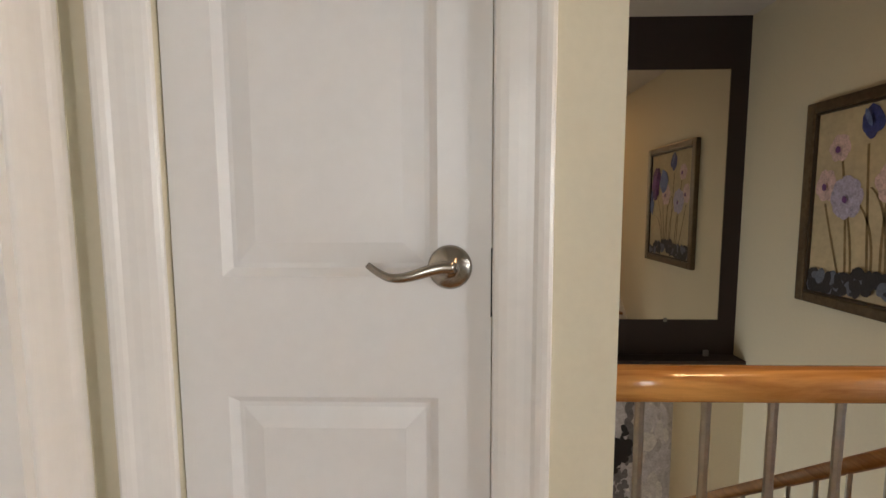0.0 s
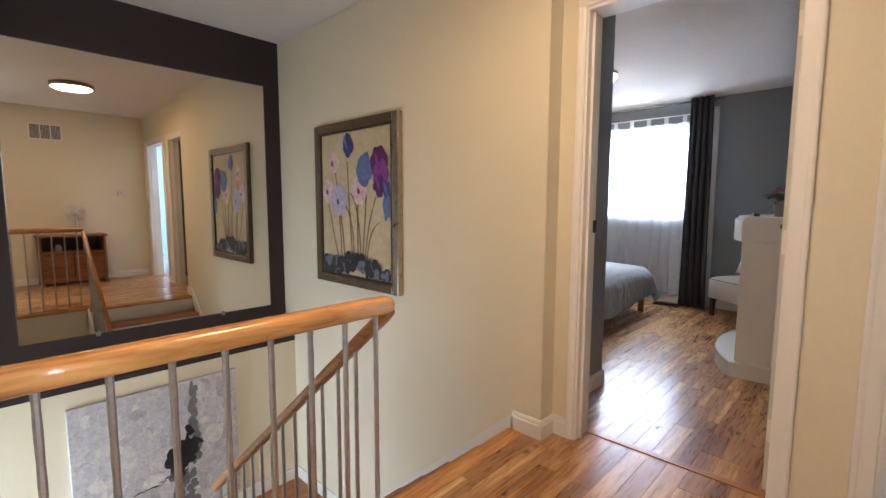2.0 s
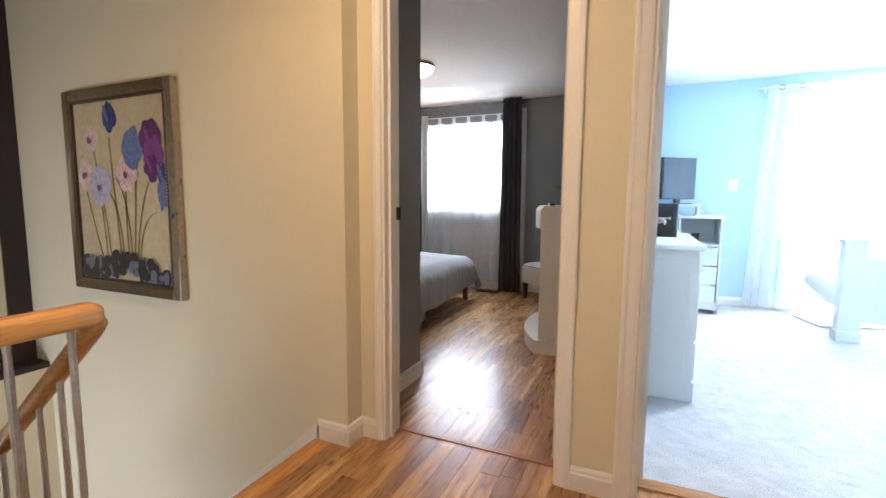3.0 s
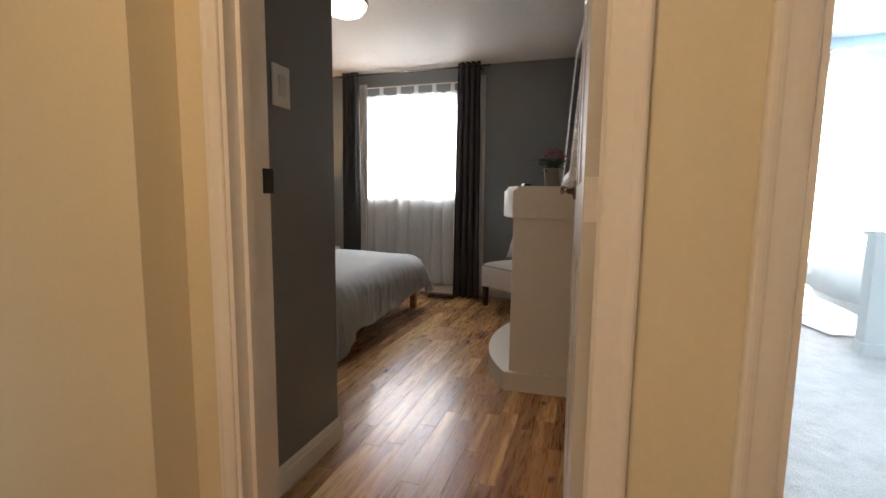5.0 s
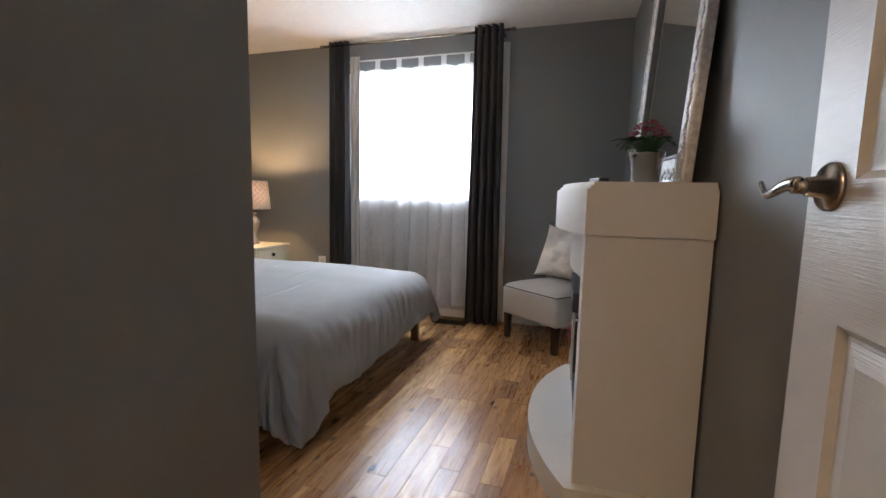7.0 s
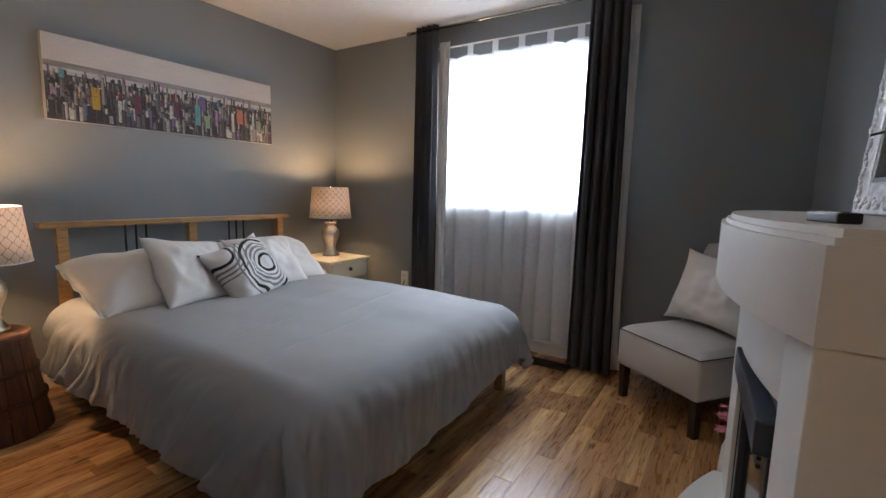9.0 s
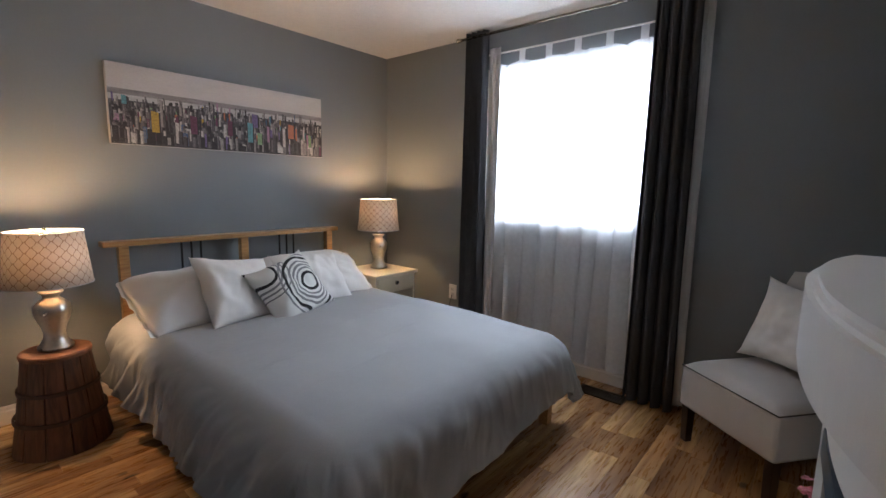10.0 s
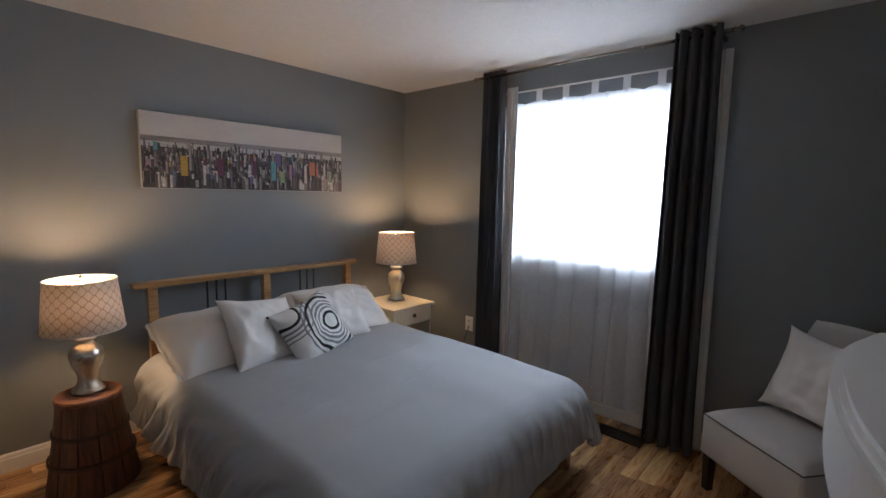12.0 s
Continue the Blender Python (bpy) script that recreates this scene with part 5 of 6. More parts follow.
rod = thing("curtain_rod", (0, 0, 0), "brushed metal curtain rod with finials under the ceiling", "curtain rod")
part("rod", tube(bmesh.new(), [(6.52, 1.08, 2.278), (6.52, 2.67, 2.278)], 0.010, 16), M_NICKEL, rod, smooth=True)
for y, s in ((1.08, -1), (2.67, 1)):
    bm = lathe(bmesh.new(), ((0, 0), (0.012, 0.002), (0.012, 0.012), (0.007, 0.018), (0.016, 0.03), (0.013, 0.045), (0, 0.05)), 16)
    bmesh.ops.transform(bm, matrix=pose(6.52, y, 2.278, -90 * s, 0, 0), verts=bm.verts)
    part("finial", bm, M_NICKEL, rod, smooth=True)
    part("bracket", boxes((6.52, y - s * 0.05 - 0.008, 2.258, XW, y - s * 0.05 + 0.008, 2.273)), M_NICKEL, rod)


def floor_vent():
    t = thing("floor_vent", (6.46, 1.475, 0.0), "dark bronze slotted floor register", "floor vent")
    part("frame", boxes((-0.06, -0.14, -0.001, -0.045, 0.14, 0.006), (0.045, -0.14, -0.001, 0.06, 0.14, 0.006), (-0.045, -0.14, -0.001, 0.045, -0.125, 0.006), (-0.045, 0.125, -0.001, 0.045, 0.14, 0.006)), mat("bronze_vent", (0.06, 0.042, 0.028), 0.4, 0.6), t)
    part("backing", boxes((-0.045, -0.125, -0.001, 0.045, 0.125, 0.0015)), M_BLACK, t)
    for i in range(16):
        part("slat", boxes((-0.045, -0.118 + 0.0157 * i - 0.003, 0.0015, 0.045, -0.118 + 0.0157 * i + 0.003, 0.0055)), mat("bronze_vent", (0.06, 0.042, 0.028), 0.4, 0.6) if i == 0 else bpy.data.materials["bronze_vent"], t)


floor_vent()


# ---- fireplace corner ----
def bow(x0, x1, back, end, mid, power=3.0, n=28):
    pts = [(x0, back)]
    for i in range(n + 1):
        s = -1 + 2 * i / n
        pts.append((x0 + (x1 - x0) * (s + 1) / 2, end + (mid - end) * (1 - abs(s) ** power)))
    pts.append((x1, back))
    return pts[::-1]


def fireplace():
    t = thing("fireplace", (4.468, 0.08, 0), "white bow-fronted electric fireplace with a black firebox", "fireplace", rz=3)
    w = 1.09
    part("plinth", prism(bmesh.new(), bow(-0.022, w + 0.022, 0.0, 0.375, 0.53, 2.2), 0, 0.10), M_WHITE, t)
    for x in (0.009, w - 0.209):
        part("pilaster", boxes((x, 0.0, 0.10, x + 0.20, 0.352, 0.914), bevel=0.003), M_WHITE, t)
    fb = bow(0.204, w - 0.204, 0.30, 0.3515, 0.385, 2.2)
    part("frieze", prism(bmesh.new(), fb, 0.75, 0.914), M_WHITE, t)
    part("back_panel", boxes((0.204, 0.0, 0.10, w - 0.204, 0.02, 0.914)), M_WHITE, t)
    part("apron", prism(bmesh.new(), bow(0.0, w, 0.0, 0.354, 0.452, 2.4), 0.914, 1.054), M_WHITE, t)
    part("top_lip", prism(bmesh.new(), bow(0.012, w - 0.012, 0.0, 0.344, 0.441, 2.4), 1.054, 1.064), M_WHITE, t)
    part("mantel_top", prism(bmesh.new(), bow(0.022, w - 0.022, 0.0, 0.334, 0.431, 2.4), 1.064, 1.076), M_WHITE, t)
    ins = part("firebox", boxes((0.206, 0.05, 0.101, w - 0.206, 0.06, 0.749), (0.206, 0.06, 0.101, 0.22, 0.34, 0.749), (w - 0.22, 0.06, 0.101, w - 0.206, 0.34, 0.749), (0.22, 0.06, 0.101, w - 0.22, 0.34, 0.115), (0.22, 0.06, 0.70, w - 0.22, 0.34, 0.749)), M_BLACK, t, "black metal firebox")
    part("firebox_frame", boxes((0.285, 0.315, 0.115, 0.33, 0.345, 0.60), (w - 0.33, 0.315, 0.115, w - 0.285, 0.345, 0.60), (0.33, 0.315, 0.115, w - 0.33, 0.345, 0.19), (0.285, 0.315, 0.60, w - 0.285, 0.372, 0.675), bevel=0.006), mat("blue_black_satin_metal", (0.035, 0.045, 0.062), 0.32), ins)
    part("louvre", boxes((0.34, 0.346, 0.545, w - 0.34, 0.356, 0.555), (0.34, 0.346, 0.563, w - 0.34, 0.356, 0.573), bevel=0.003), M_BLACK, ins)
    part("fire_glass", boxes((0.33, 0.325, 0.19, w - 0.33, 0.329, 0.60)), mat("dark_fire_glass", (0.008, 0.008, 0.01), 0.06), ins)


fireplace()


def leaning_mirror():
    t = thing("leaning_mirror", (0, 0, 0), "mirror in an ornate silver-white frame leaning on the wall", "mirror")
    t.matrix_world = pose(4.985, 0.198, 1.078, 0, 0, 6) @ pose(0, 0, 0, 3.8, 0, 0)
    w, h, b = 0.84, 0.94, 0.085
    M_ORN = mat("silver_white_ornate_frame", (0.72, 0.72, 0.73), 0.32, 0.25, 0.3, 40, 1.0, 55)
    for x0, z0, x1, z1 in ((-w / 2, 0, -w / 2 + b, h), (w / 2 - b, 0, w / 2, h), (-w / 2 + b, 0, w / 2 - b, b), (-w / 2 + b, h - b, w / 2 - b, h)):
        part("frame_bar", boxes((x0, -0.022, z0, x1, 0.012, z1), bevel=0.007), M_ORN, t)
    bm = bmesh.new()
    rnd = random.Random(3)
    def bead(x, z, r):
        bmesh.ops.create_uvsphere(bm, u_segments=8, v_segments=6, radius=r, matrix=pose(x, 0.012, z) @ Matrix.Diagonal((1, 0.6, 1, 1)))
    for i in range(70):
        s = i / 69
        for x in (-w / 2 + 0.030, w / 2 - 0.030):
            bead(x + 0.010 * math.sin(i * 1.3), 0.02 + (h - 0.04) * s, 0.007 + 0.005 * rnd.random())
        bead(-w / 2 + 0.03 + (w - 0.06) * s, 0.030 + 0.010 * math.sin(i * 1.3), 0.007 + 0.005 * rnd.random())
    part("carving", bm, M_ORN, t, smooth=True)
    part("inner_bead", boxes((-w / 2 + b, -0.02, b, -w / 2 + b + 0.012, 0.008, h - b), (w / 2 - b - 0.012, -0.02, b, w / 2 - b, 0.008, h - b), (-w / 2 + b + 0.012, -0.02, b, w / 2 - b - 0.012, 0.008, b + 0.012), (-w / 2 + b + 0.012, -0.02, h - b - 0.012, w / 2 - b - 0.012, 0.008, h - b), bevel=0.003), mat("dark_silver_bead", (0.16, 0.16, 0.17), 0.4, 0.5), t)
    part("mirror_glass", boxes((-w / 2 + b + 0.012, -0.018, b + 0.012, w / 2 - b - 0.012, -0.006, h - b - 0.012)), M_MIRROR2, t)


leaning_mirror()


def flower_pot():
    t = thing("potted_flowers", (4.665, 0.255, 1.076), "small galvanised pot of crimson flowers with dark leaves", "potted plant")
    part("pot", lathe(bmesh.new(), ((0, 0), (0.040, 0), (0.042, 0.004), (0.052, 0.085), (0.056, 0.087), (0.056, 0.098), (0.058, 0.10), (0.054, 0.103), (0.050, 0.095), (0, 0.09)), 32), mat("galvanised_tin", (0.35, 0.34, 0.325), 0.08, 1.0, 0.06, 30, rvar=0.03), t, smooth=True)
    rnd = random.Random(12)
    lf = bmesh.new()
    for i in range(26):
        a, ln = rnd.uniform(0, 6.28), rnd.uniform(0.06, 0.105)
        droop = rnd.uniform(-0.02, 0.02)
        base = Vector((0.02 * math.cos(a), 0.02 * math.sin(a), 0.098))
        d = Vector((math.cos(a), math.sin(a), 0))
        sd = Vector((-d.y, d.x, 0))
        rows = []
        for k in range(6):
            s = k / 5
            c = base + d * ln * s + Vector((0, 0, 0.045 * math.sin(s * 2.2) + droop * s * s))
            wd = 0.024 * math.sin(math.pi * min(0.97, s * 0.92 + 0.06))
            rows.append((lf.verts.new(c - sd * wd), lf.verts.new(c + Vector((0, 0, -0.004))), lf.verts.new(c + sd * wd)))
        for p, q in zip(rows, rows[1:]):
            lf.faces.new((p[0], p[1], q[1], q[0]))
            lf.faces.new((p[1], p[2], q[2], q[1]))
    part("leaves", lf, mat("dark_green_leaf", (0.025, 0.055, 0.022), 0.5, 0, 0.3, 30), t, smooth=True)
    fl = bmesh.new()
    for i in range(95):
        a, rr = rnd.uniform(0, 6.28), 0.062 * math.sqrt(rnd.random())
        c = Vector((rr * math.cos(a) + 0.005, rr * math.sin(a), 0.150 + 0.045 * (1 - (rr / 0.062) ** 2) + rnd.uniform(-.016, .012)))
        for k in range(5):
            b = 2 * math.pi * k / 5 + a
            p = Vector((math.cos(b), math.sin(b), rnd.uniform(-.2, .5))) * 0.011
            q = Vector((-math.sin(b), math.cos(b), 0)) * 0.0065
            fl.faces.new([fl.verts.new(v) for v in (c, c + p * .7 + q, c + p * 1.15, c + p * .7 - q)])
    part("blossoms", fl, mat("crimson_petal", (0.36, 0.025, 0.075), 0.6, 0, 0.4, 60), t, "clustered crimson blossoms")
    sm = bmesh.new()
    for i in range(12):
        a = 0.52 * i
        tube(sm, [(0.01 * math.cos(a), 0.01 * math.sin(a), 0.09), (0.035 * math.cos(a), 0.035 * math.sin(a), 0.155)], 0.0015, 5)
    part("stems", sm, bpy.data.materials["dark_green_leaf"], t)


flower_pot()
rem = thing("remote_control", (4.66, 0.40, 1.076), "small black remote lying on the mantel", "remote control", rz=20)
part("body", boxes((-0.045, -0.018, 0, 0.045, 0.018, 0.018), bevel=0.004), M_BLACK, rem)
for i in range(3):
    part("button", boxes((-0.03 + 0.022 * i, -0.006, 0.018, -0.018 + 0.022 * i, 0.006, 0.0195)), M_NICKEL, rem)


def slipper_chair():
    t = thing("slipper_chair", (6.088, 0.805, 0), "armless pale grey upholstered slipper chair with dark legs", "chair")
    # local: y runs to the back, x across
    t.matrix_world = pose(6.088, 0.805, 0, 0, 0, -128)
    w, dp = 0.52, 0.52
    bm = bmesh.new()
    box(bm, -w / 2, 0, 0.185, w / 2, dp, 0.385, bevel=0.018)
    part("seat_base", bm, M_CHAIR, t, smooth=True)
    def f(u, v):
        a, b = 2 * u - 1, 2 * v - 1
        e = max(0, (1 - a ** 6) * (1 - b ** 6))
        return (a * (w / 2 - 0.004), dp / 2 + b * (dp / 2 - 0.004), 0.383 + 0.05 * e ** 0.4 * (0.75 + 0.25 * (1 - a * a) * (1 - b * b)))
    part("seat_cushion", sheet(bmesh.new(), f, 24, 24), M_CHAIR, t, smooth=True)
    pipe = [(-w / 2, 0.0), (w / 2, 0.0), (w / 2, dp), (-w / 2, dp), (-w / 2, 0.0)]
    part("piping", tube(bmesh.new(), [(x, y, 0.386) for x, y in pipe], 0.0035, 8), mat("dark_piping", (0.10, 0.09, 0.085), 0.8), t)
    bm = bmesh.new()
    def g(u, v):
        a = 2 * u - 1
        top = 0.845 + 0.025 * (1 - a * a)
        return (a * w / 2, dp - 0.08 + 0.10 * v ** 1.3, 0.36 + (top - 0.36) * v)
    bk = part("backrest", sheet(bm, g, 16, 16), M_CHAIR, t, smooth=True)
    solid(bk, 0.08, 1)
    for x in (-w / 2 + 0.03, w / 2 - 0.03):
        for y in (0.035, dp - 0.035):
            bm = bmesh.new()
            box(bm, -0.022, -0.022, 0, 0.022, 0.022, 0.20, bevel=0.003)
            for vtx in bm.verts:
                if vtx.co.z < 0.05:
                    vtx.co.x *= 0.8
                    vtx.co.y *= 0.8
            part("leg", bm, M_LEG, t, at=(x, y, 0))
    p = part("chair_cushion", cushion_mesh(0.46, 0.40, 0.19, 31, 0.22, 0.03), M_PILLOW, smooth=True)
    p.matrix_world = t.matrix_world @ pose(0.01, dp - 0.15, 0.625, -20, 3, 6)
    tagged(p, "plain white square cushion standing on the grey chair", "cushion")


slipper_chair()
pk = thing("pink_flowers", (5.64, 0.455, 0.0), "small bunch of pink fabric flowers on the floor", "flowers")
rnd = random.Random(77)
bm = bmesh.new()
for i in range(40):
    c = Vector((rnd.gauss(0, .022), rnd.gauss(0, .022), 0.27 + rnd.gauss(0, .03)))
    for k in range(5):
        b = 2 * math.pi * k / 5 + i
        p, q = Vector((math.cos(b), math.sin(b), rnd.uniform(-.4, .4))) * 0.018, Vector((-math.sin(b), math.cos(b), 0)) * 0.009
        bm.faces.new([bm.verts.new(v) for v in (c, c + p * .7 + q, c + p * 1.1, c + p * .7 - q)])
part("blossoms", bm, mat("pink_petal", (0.62, 0.20, 0.24), 0.7, 0, 0.3, 60), pk)
part("vase", lathe(bmesh.new(), ((0, 0), (0.045, 0), (0.05, 0.02), (0.04, 0.16), (0.028, 0.2), (0.032, 0.24), (0.026, 0.24), (0, 0.2)), 24), M_WHITE, pk, smooth=True)

# ---- blue bedroom furniture ----
def dresser():
    t = thing("white_dresser", (3.97, -0.20, 0), "white painted dresser with a panelled end", "dresser")
    w, d, h = 1.05, 0.32, 0.88
    part("body", boxes((0.012, -d, 0.06, w, 0, h - 0.025), bevel=0.003), M_WHITE, t)
    part("end_panel", boxes((0, -d + 0.0, 0.0, 0.012, 0.0, h - 0.025), (-0.006, -d + 0.04, 0.12, 0, -0.04, h - 0.08), bevel=0.002), M_WHITE, t)
    part("top", boxes((-0.02, -d - 0.025, h - 0.025, w + 0.02, 0.0, h), bevel=0.006), M_WHITE, t)
    part("foot", boxes((0, -d - 0.012, 0, 0.07, -d, 0.12), bevel=0.004), M_WHITE, t)
    for r in range(3):
        for c in range(2):
            x0, z0 = 0.04 + c * 0.5, 0.10 + r * 0.245
            dr = part("drawer", boxes((x0, -d - 0.014, z0, x0 + 0.47, -d, z0 + 0.23), bevel=0.005), M_WHITE, t)
            part("knob", lathe(bmesh.new(), ((0, 0), (0.012, 0.004), (0.014, 0.012), (0, 0.018)), 12, (x0 + 0.235, -d - 0.03, z0 + 0.11)), M_NICKEL, dr)


dresser()


def media_chest():
    t = thing("media_chest", (6.30, -0.20, 0), "white chest of drawers with an open shelf under a television", "chest of drawers")
    w, d, h = 0.42, 0.74, 0.98
    part("side_panel", boxes((0, -d, 0.0, w, -d + 0.02, h - 0.03), bevel=0.003), M_WHITE, t)
    part("side_panel", boxes((0, -0.02, 0.0, w, 0, h - 0.03), bevel=0.003), M_WHITE, t)
    part("back_panel", boxes((w - 0.015, -d + 0.02, 0.06, w, -0.02, h - 0.03)), M_WHITE, t)
    part("divider", boxes((0, -0.38, 0.70, w - 0.015, -0.36, h - 0.03)), M_WHITE, t)
    part("shelf", boxes((0, -d + 0.02, 0.68, w - 0.015, -0.02, 0.70)), M_WHITE, t)
    part("top", boxes((-0.02, -d - 0.02, h - 0.03, w, 0.0, h), bevel=0.006), M_WHITE, t)
    part("apron", boxes((0.005, -d + 0.02, 0.05, 0.02, -0.02, 0.12)), M_WHITE, t)
    for r in range(3):
        for c in range(2):
            y0, z0 = -d + 0.03 + c * 0.345, 0.12 + r * 0.185
            dr = part("drawer", boxes((-0.012, y0, z0, 0.006, y0 + 0.335, z0 + 0.175), bevel=0.004), M_WHITE, t)
            bm = lathe(bmesh.new(), ((0, 0), (0.008, 0.002), (0.014, 0.014), (0.01, 0.022), (0, 0.024)), 12)
            bmesh.ops.transform(bm, matrix=pose(-0.012, y0 + 0.168, z0 + 0.09, 0, -90, 0), verts=bm.verts)
            part("knob", bm, M_NICKEL, dr)
    gl = thing("drinking_glass", (6.42, -0.72, 0.70), "clear drinking glass on the open shelf", "glass")
    part("body", lathe(bmesh.new(), ((0, 0), (0.028, 0), (0.034, 0.10), (0.032, 0.10), (0.026, 0.006), (0, 0.006)), 20), M_GLASS, gl, smooth=True)


media_chest()


def television():
    t = thing("television", (6.46, -0.535, 1.09), "black flat television on a small stand", "television", rz=38)
    part("screen", boxes((-0.02, -0.20, 0.05, 0.02, 0.20, 0.47), bevel=0.004), M_BLACK, t)
    part("display", boxes((-0.0225, -0.19, 0.065, -0.0205, 0.19, 0.46)), mat("dark_television_glass", (0.03, 0.035, 0.05), 0.1), t, "dark switched-off display")
    part("foot", boxes((-0.07, -0.13, 0, 0.07, 0.13, 0.01), (-0.015, -0.03, 0.01, 0.015, 0.03, 0.06), bevel=0.003), M_BLACK, t)
    r = thing("white_riser", (6.46, -0.535, 0.98), "small white riser box under the television", "box")
    part("top", boxes((-0.12, -0.2, 0.09, 0.12, 0.2, 0.11), bevel=0.002), M_WHITE, r)
    for y in (-0.2, 0.18):
        part("side", boxes((-0.12, y, 0, 0.12, y + 0.02, 0.09)), M_WHITE, r)
    s = thing("black_box", (4.62, -0.37, 0.88), "small black box with a silver handle on the dresser", "box")
    part("body", boxes((-0.08, -0.07, 0, 0.08, 0.07, 0.22), bevel=0.006), M_BLACK, s)
    part("handle_bar", boxes((-0.095, -0.03, 0.12, -0.085, 0.05, 0.13), (-0.09, -0.03, 0.115, -0.08, -0.015, 0.135), bevel=0.002), M_NICKEL, s)


television()


def white_bed():
    t = thing("white_bed", (5.80, -1.68, 0), "white painted bed with a panelled footboard and pale bedding", "bed")
    part("post", boxes((-0.05, -0.16, 0, 0.06, -0.02, 0.80), (-0.06, -0.17, 0.0, 0.07, -0.01, 0.09), (-0.065, -0.175, 0.80, 0.075, -0.005, 0.83), bevel=0.005), M_WHITE, t)
    part("post", boxes((-0.05, -1.62, 0, 0.06, -1.48, 0.80), (-0.065, -1.635, 0.80, 0.075, -1.465, 0.83), bevel=0.005), M_WHITE, t)
    part("footboard", boxes((-0.02, -1.48, 0.16, 0.03, -0.16, 0.66), (-0.035, -1.48, 0.66, 0.045, -0.16, 0.70), bevel=0.004), M_WHITE, t)
    part("inset_panel", boxes((-0.028, -1.40, 0.26, -0.02, -0.24, 0.58), bevel=0.004), M_WHITE, t)
    part("side_rail", boxes((0.06, -0.14, 0.22, 1.0, -0.10, 0.36), bevel=0.003), M_WHITE, t)
    m = thing("white_bedding", (5.80, -1.68, 0), "thick white bedding on the white bed", "bedding")
    part("mattress", boxes((0.05, -1.5, 0.36, 1.0, -0.14, 0.56), bevel=0.04), M_PILLOW, m)
    def f(u, v):
        a, b = u * 0.98, -1.56 + v * 1.50
        e = min(1.0, min(v, 1 - v) * 9)
        return (0.04 + a, b, 0.30 + 0.36 * e ** 0.5 + 0.02 * noise.noise((a * 4, b * 4, 0)))
    q = part("quilt", sheet(bmesh.new(), f, 30, 50), M_PILLOW, m, smooth=True)
    solid(q, 0.03)


white_bed()
drape("patio_sheer", -2.02, -1.32, 6.80, 0.03, 2.27, 6, 0.03, M_SHEER_THICK, "white voile curtain by the patio door", 1.25, seed=8)[0].modifiers.clear()
prod = thing("patio_curtain_rod", (0, 0, 0), "white curtain rod above the patio door", "curtain rod")
part("rod", tube(bmesh.new(), [(6.78, -1.22, 2.245), (6.78, -3.5, 2.245)], 0.012, 14), M_TRIM, prod, smooth=True)
part("bracket", boxes((6.77, -1.30, 2.22, BX, -1.28, 2.24)), M_TRIM, prod)
for y in (-1.42, -1.58, -1.74):
    bm = lathe(bmesh.new(), ((0.019, -0.003), (0.027, -0.003), (0.027, 0.003), (0.019, 0.003), (0.019, -0.003)), 20)
    bmesh.ops.transform(bm, matrix=pose(6.775, y, 2.245, 0, 90, 0), verts=bm.verts)
    part("ring", bm, M_NICKEL, prod)
mat_ = thing("door_mat", (6.45, -1.95, 0.012), "thin pale mat edge on the carpet by the patio door", "mat", rz=14)
part("mat_body", boxes((-0.2, -0.3, 0, 0.2, 0.3, 0.012), bevel=0.003), M_LINER, mat_)

# balcony rail seen through the patio door
bal = thing("balcony_railing", (0, 0, 0), "pale balcony railing outside the patio door", "railing")
part("top_rail", boxes((8.2, -4.2, 0.85, 8.26, -1.0, 0.92), bevel=0.004), M_TRIM, bal)
part("bottom_rail", boxes((8.2, -4.2, -0.02, 8.26, -1.0, 0.10), bevel=0.004), M_TRIM, bal)
for i in range(26):
    part("baluster", boxes((8.215, -4.15 + 0.125 * i, 0.10, 8.245, -4.12 + 0.125 * i, 0.85)), M_TRIM, bal)
structure("balcony_floor", boxes((7.02, -4.2, -0.14, 8.3, -1.0, -0.02)), M_TRIM, "pale balcony deck", "balcony")

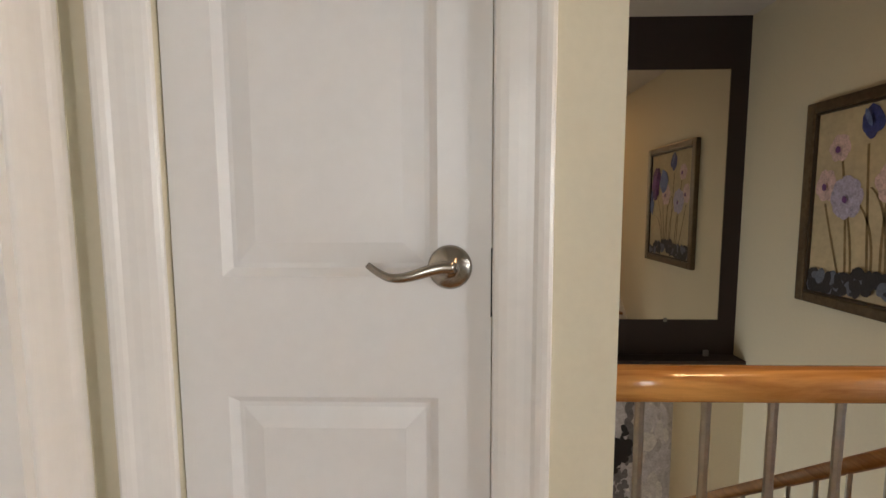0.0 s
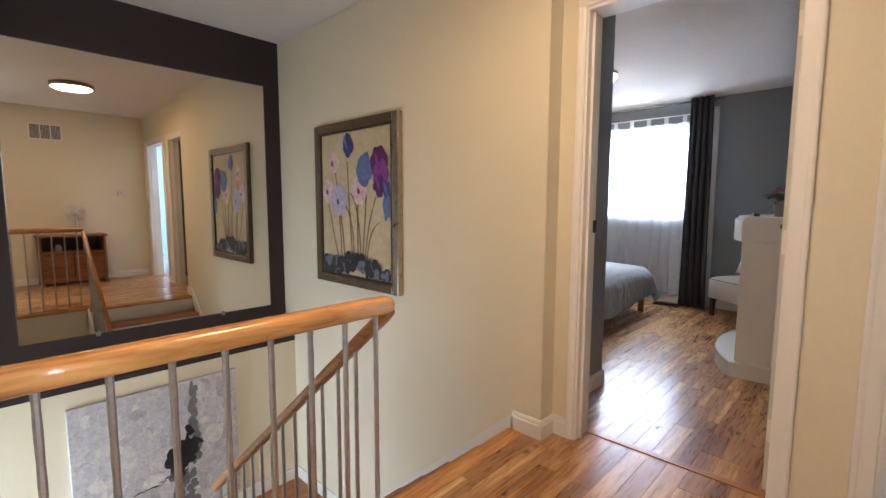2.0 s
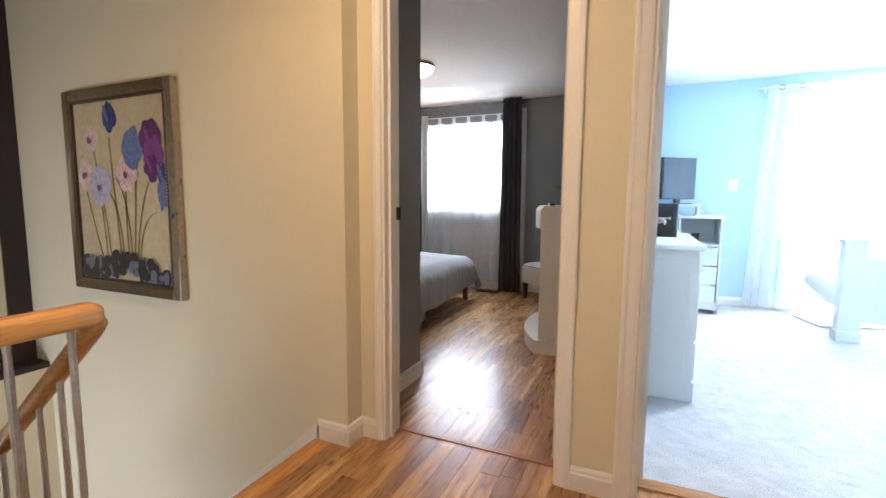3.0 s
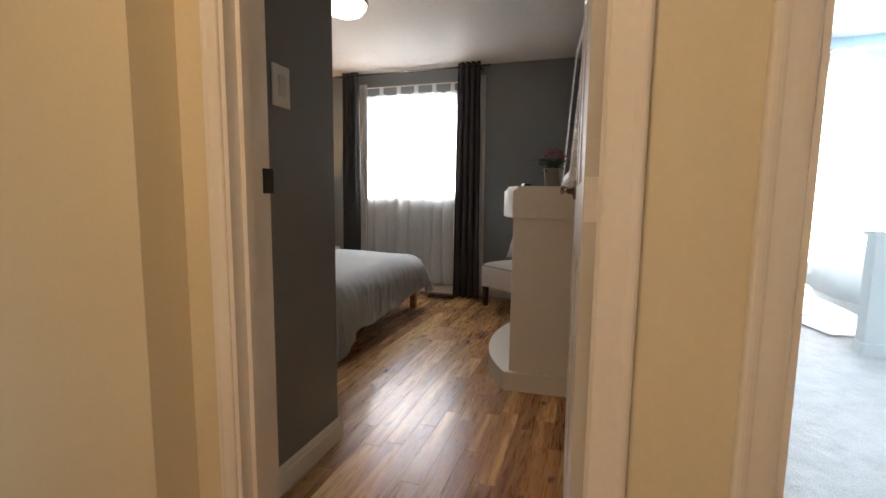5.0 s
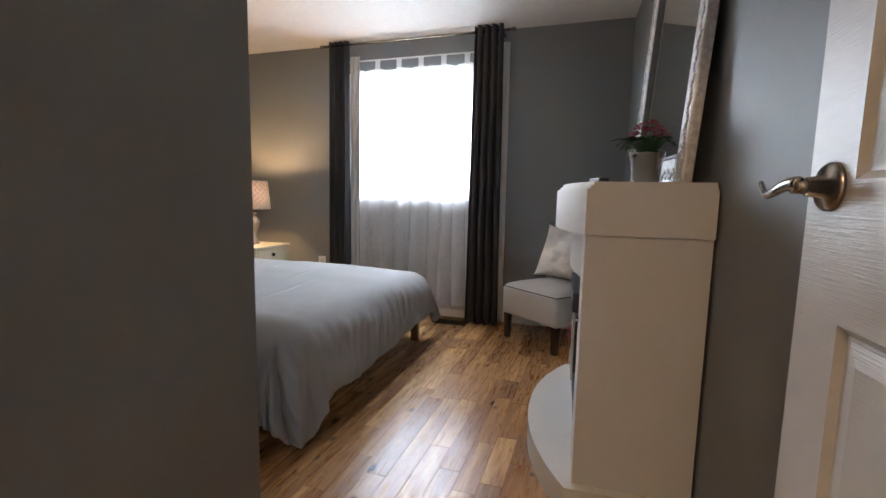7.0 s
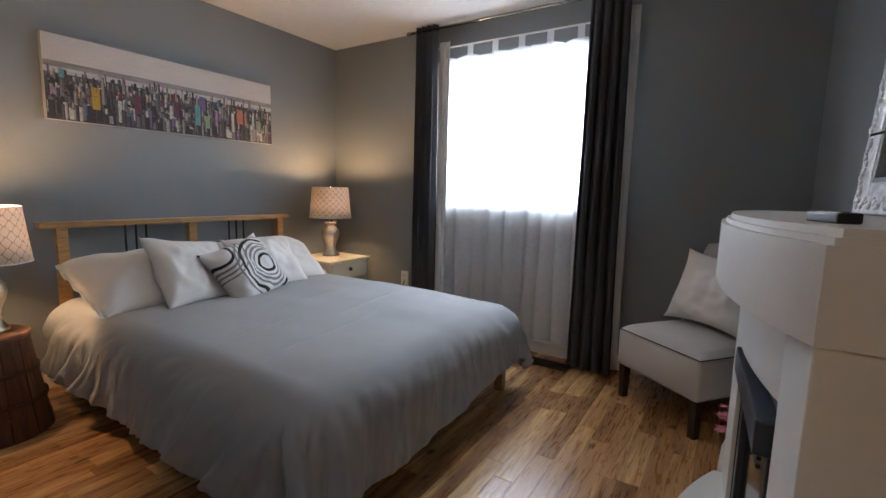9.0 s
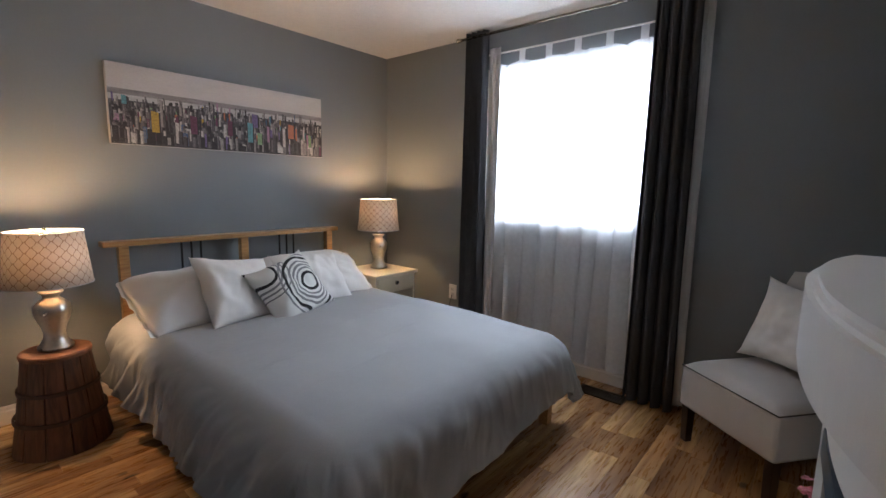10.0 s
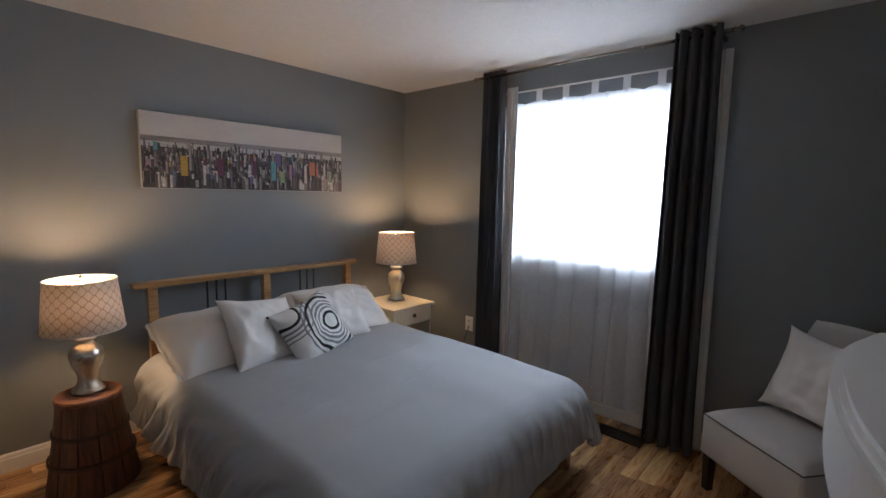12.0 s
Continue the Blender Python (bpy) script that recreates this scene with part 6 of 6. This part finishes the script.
# ---- hall end, seen in the mirror ----
def hall_cabinet():
    t = thing("hall_cabinet", (1.95, -1.25, 0), "low brown wooden cabinet with a dark open top shelf", "cabinet")
    w, d, h = 0.74, 0.36, 0.70
    for x in (-w / 2, w / 2 - 0.03):
        part("side_panel", boxes((x, 0.01, 0.05, x + 0.03, d, h - 0.03), bevel=0.003), M_CABINET, t)
    part("top", boxes((-w / 2 - 0.02, 0.01, h - 0.03, w / 2 + 0.02, d + 0.02, h), bevel=0.006), M_CABINET, t)
    part("back_panel", boxes((-w / 2 + 0.03, 0.01, 0.05, w / 2 - 0.03, 0.025, h - 0.03)), M_LEG, t)
    part("shelf", boxes((-w / 2 + 0.03, 0.025, 0.44, w / 2 - 0.03, d - 0.01, 0.46)), M_CABINET, t)
    for x in (-w / 2 + 0.035, 0.005):
        dr = part("door", boxes((x, d - 0.012, 0.12, x + 0.325, d + 0.006, 0.43), bevel=0.004), M_CABINET, t)
        part("inset_panel", boxes((x + 0.05, d + 0.006, 0.17, x + 0.275, d + 0.012, 0.38), bevel=0.003), M_CABINET, dr)
        part("knob", lathe(bmesh.new(), ((0, 0), (0.012, 0.006), (0, 0.016)), 12, (x + (0.29 if x < 0 else 0.035), d + 0.015, 0.28)), M_BLACK, dr)
    part("base_apron", boxes((-w / 2 + 0.03, d - 0.015, 0.05, w / 2 - 0.03, d, 0.115), bevel=0.004), M_CABINET, t)
    for x in (-w / 2, w / 2 - 0.04):
        for y in (0.015, d - 0.04):
            part("foot", boxes((x, y, 0, x + 0.04, y + 0.04, 0.05), bevel=0.004), M_CABINET, t)
    for x, hh, r in ((-0.15, 0.10, 0.04), (0.16, 0.15, 0.03)):
        v = thing("small_jar", (1.95 + x, -1.07, 0.46), "small pale ceramic jar in the cabinet's open shelf", "jar")
        part("body", lathe(bmesh.new(), ((0, 0), (r, 0), (r * 1.1, hh * 0.5), (r * 0.7, hh * 0.9), (r * 0.75, hh), (0, hh)), 20), M_LINER, v, smooth=True)


hall_cabinet()


def desk_fan():
    t = thing("desk_fan", (2.02, -1.08, 0.70), "white desk fan standing on the brown cabinet", "fan")
    part("base", lathe(bmesh.new(), ((0, 0), (0.09, 0), (0.085, 0.015), (0.03, 0.03), (0, 0.03)), 28), M_WHITE, t, smooth=True)
    part("pole", lathe(bmesh.new(), ((0.014, 0.03), (0.014, 0.26), (0, 0.26)), 14), M_WHITE, t)
    part("motor", tube(bmesh.new(), [(0, -0.10, 0.30), (0, -0.01, 0.30)], 0.045, 18), M_WHITE, t, smooth=True)
    cage = bmesh.new()
    for k in range(20):
        a = 2 * math.pi * k / 20
        tube(cage, [(0.02 * math.cos(a), 0.065, 0.30 + 0.02 * math.sin(a)), (0.10 * math.cos(a), 0.06, 0.30 + 0.10 * math.sin(a)), (0.145 * math.cos(a), 0.02, 0.30 + 0.145 * math.sin(a)), (0.10 * math.cos(a), -0.02, 0.30 + 0.10 * math.sin(a))], 0.0016, 5)
    for r, y in ((0.145, 0.02), (0.10, 0.06), (0.05, 0.065)):
        tube(cage, [(r * math.cos(2 * math.pi * k / 28), y, 0.30 + r * math.sin(2 * math.pi * k / 28)) for k in range(29)], 0.002, 6)
    part("cage", cage, M_WHITE, t)
    for k in range(4):
        a = 2 * math.pi * k / 4 + 0.4
        bm = bmesh.new()
        sheet(bm, lambda u, v: ((0.02 + 0.10 * u) * math.cos(a + (v - .5) * .9), 0.015 + 0.02 * (v - .5), 0.30 + (0.02 + 0.10 * u) * math.sin(a + (v - .5) * .9)), 6, 6)
        solid(part("blade", bm, M_LINER, t), 0.002)
    part("hub", tube(bmesh.new(), [(0, 0.0, 0.30), (0, 0.068, 0.30)], 0.022, 18), M_WHITE, t, smooth=True)


desk_fan()


def return_vent():
    t = thing("wall_vent", (1.78, -1.25, 2.13), "pale slatted return air vent high on the wall", "vent")
    part("frame", boxes((-0.18, 0, -0.11, 0.18, 0.008, -0.095), (-0.18, 0, 0.095, 0.18, 0.008, 0.11), (-0.18, 0, -0.095, -0.165, 0.008, 0.095), (0.165, 0, -0.095, 0.18, 0.008, 0.095)), M_TRIM, t)
    part("backing", boxes((-0.165, 0, -0.095, 0.165, 0.002, 0.095)), M_LEG, t)
    for i in range(22):
        part("slat", boxes((-0.16 + 0.0152 * i - 0.003, 0.002, -0.095, -0.16 + 0.0152 * i + 0.003, 0.007, 0.095)), M_LINER, t)
    for x in (-0.055, 0.055):
        part("bar", boxes((x - 0.006, 0.002, -0.095, x + 0.006, 0.009, 0.095)), M_TRIM, t)


return_vent()
th = thing("thermostat", (2.62, -1.25, 1.30), "white wall thermostat on the cream wall", "thermostat")
part("body", boxes((-0.06, 0, -0.04, 0.06, 0.025, 0.04), bevel=0.005), M_WHITE, th)
part("display", boxes((-0.035, 0.025, -0.012, 0.01, 0.0265, 0.02)), M_LINER, th)

# ---- plank floors ----
def planks(owner, x0, x1, y0, y1, width, mean, seed):
    """Hardwood strips along x, each a piece with eased edges; alike lengths share a mesh."""
    rnd = random.Random(seed)
    shapes = {}
    y, row = y0, 0
    while y < y1 - 0.004:
        w = min(width, y1 - y)
        x = x0
        while x < x1 - 0.004:
            ln = rnd.choice((0.3, 0.45, 0.6, 0.75, 0.9, 1.1)) * mean
            if x == x0:
                ln *= rnd.uniform(0.3, 1.0)
            ln = round(min(ln, x1 - x), 3)
            if x1 - x - ln < 0.12:
                ln = round(x1 - x, 3)
            key = (ln, round(w, 4))
            if key not in shapes:
                bm = bmesh.new()
                g, e, h = 0.0002, 0.0008, 0.016
                lo = [bm.verts.new((a, b, -h)) for a, b in ((g, g), (ln - g, g), (ln - g, w - g), (g, w - g))]
                mid = [bm.verts.new((a, b, -e)) for a, b in ((g, g), (ln - g, g), (ln - g, w - g), (g, w - g))]
                hi = [bm.verts.new((a, b, 0)) for a, b in ((g + e, g + e), (ln - g - e, g + e), (ln - g - e, w - g - e), (g + e, w - g - e))]
                for a, b in ((lo, mid), (mid, hi)):
                    for i in range(4):
                        bm.faces.new((a[i], a[(i + 1) % 4], b[(i + 1) % 4], b[i]))
                bm.faces.new(hi)
                me = bpy.data.meshes.new("plank")
                bm.to_mesh(me)
                bm.free()
                me.materials.append(M_FLOOR)
                shapes[key] = me
            ob = new("plank", shapes[key])
            ob.parent = owner
            ob.location = (x, y, -rnd.random() * 0.0006)
            x += ln
        y += w
        row += 1


floor_bed = structure("floor_bedroom", boxes((HX + 0.15, -0.06, -0.12, XW + 0.02, YH + 0.02, -0.0165)), M_SUB, "rustic honey-brown hardwood strip floor", "floor")
planks(floor_bed, HX + 0.15, XW, 0.0, YH, 0.083, 0.75, 4)
floor_hall = structure("floor_hall", boxes((0.24, -1.25, -0.12, HX + 0.11, 0.9, -0.0165), (1.86, 0.9, -0.12, HX, 0.935, -0.0165), (1.86, 0.935, -0.12, PX, 1.02, -0.0165)), M_SUB, "rustic honey-brown hardwood strip floor", "floor")
planks(floor_hall, 0.24, HX + 0.11, -1.25, 0.9, 0.083, 0.8, 9)
planks(floor_hall, 1.86, HX, 0.9, 0.935, 0.035, 1.3, 11)
planks(floor_hall, 1.86, PX, 0.935, 1.02, 0.085, 1.3, 12)
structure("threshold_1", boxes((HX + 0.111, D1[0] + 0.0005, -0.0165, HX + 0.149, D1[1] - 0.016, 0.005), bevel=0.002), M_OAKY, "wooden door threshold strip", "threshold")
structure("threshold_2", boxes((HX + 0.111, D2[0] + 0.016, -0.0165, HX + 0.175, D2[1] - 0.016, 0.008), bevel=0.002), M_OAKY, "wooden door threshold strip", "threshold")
structure("stair_nosing", boxes((1.80, 1.02, -0.03, PX - 0.014, 1.115, 0.003), bevel=0.008), M_OAK, "orange oak nosing at the top of the stairs", "nosing")
structure("floor_edge_trim", boxes((0.92, 0.90, -0.03, 1.86, 1.0, 0.003), bevel=0.006), M_OAK, "orange oak floor edge under the railing", "trim")
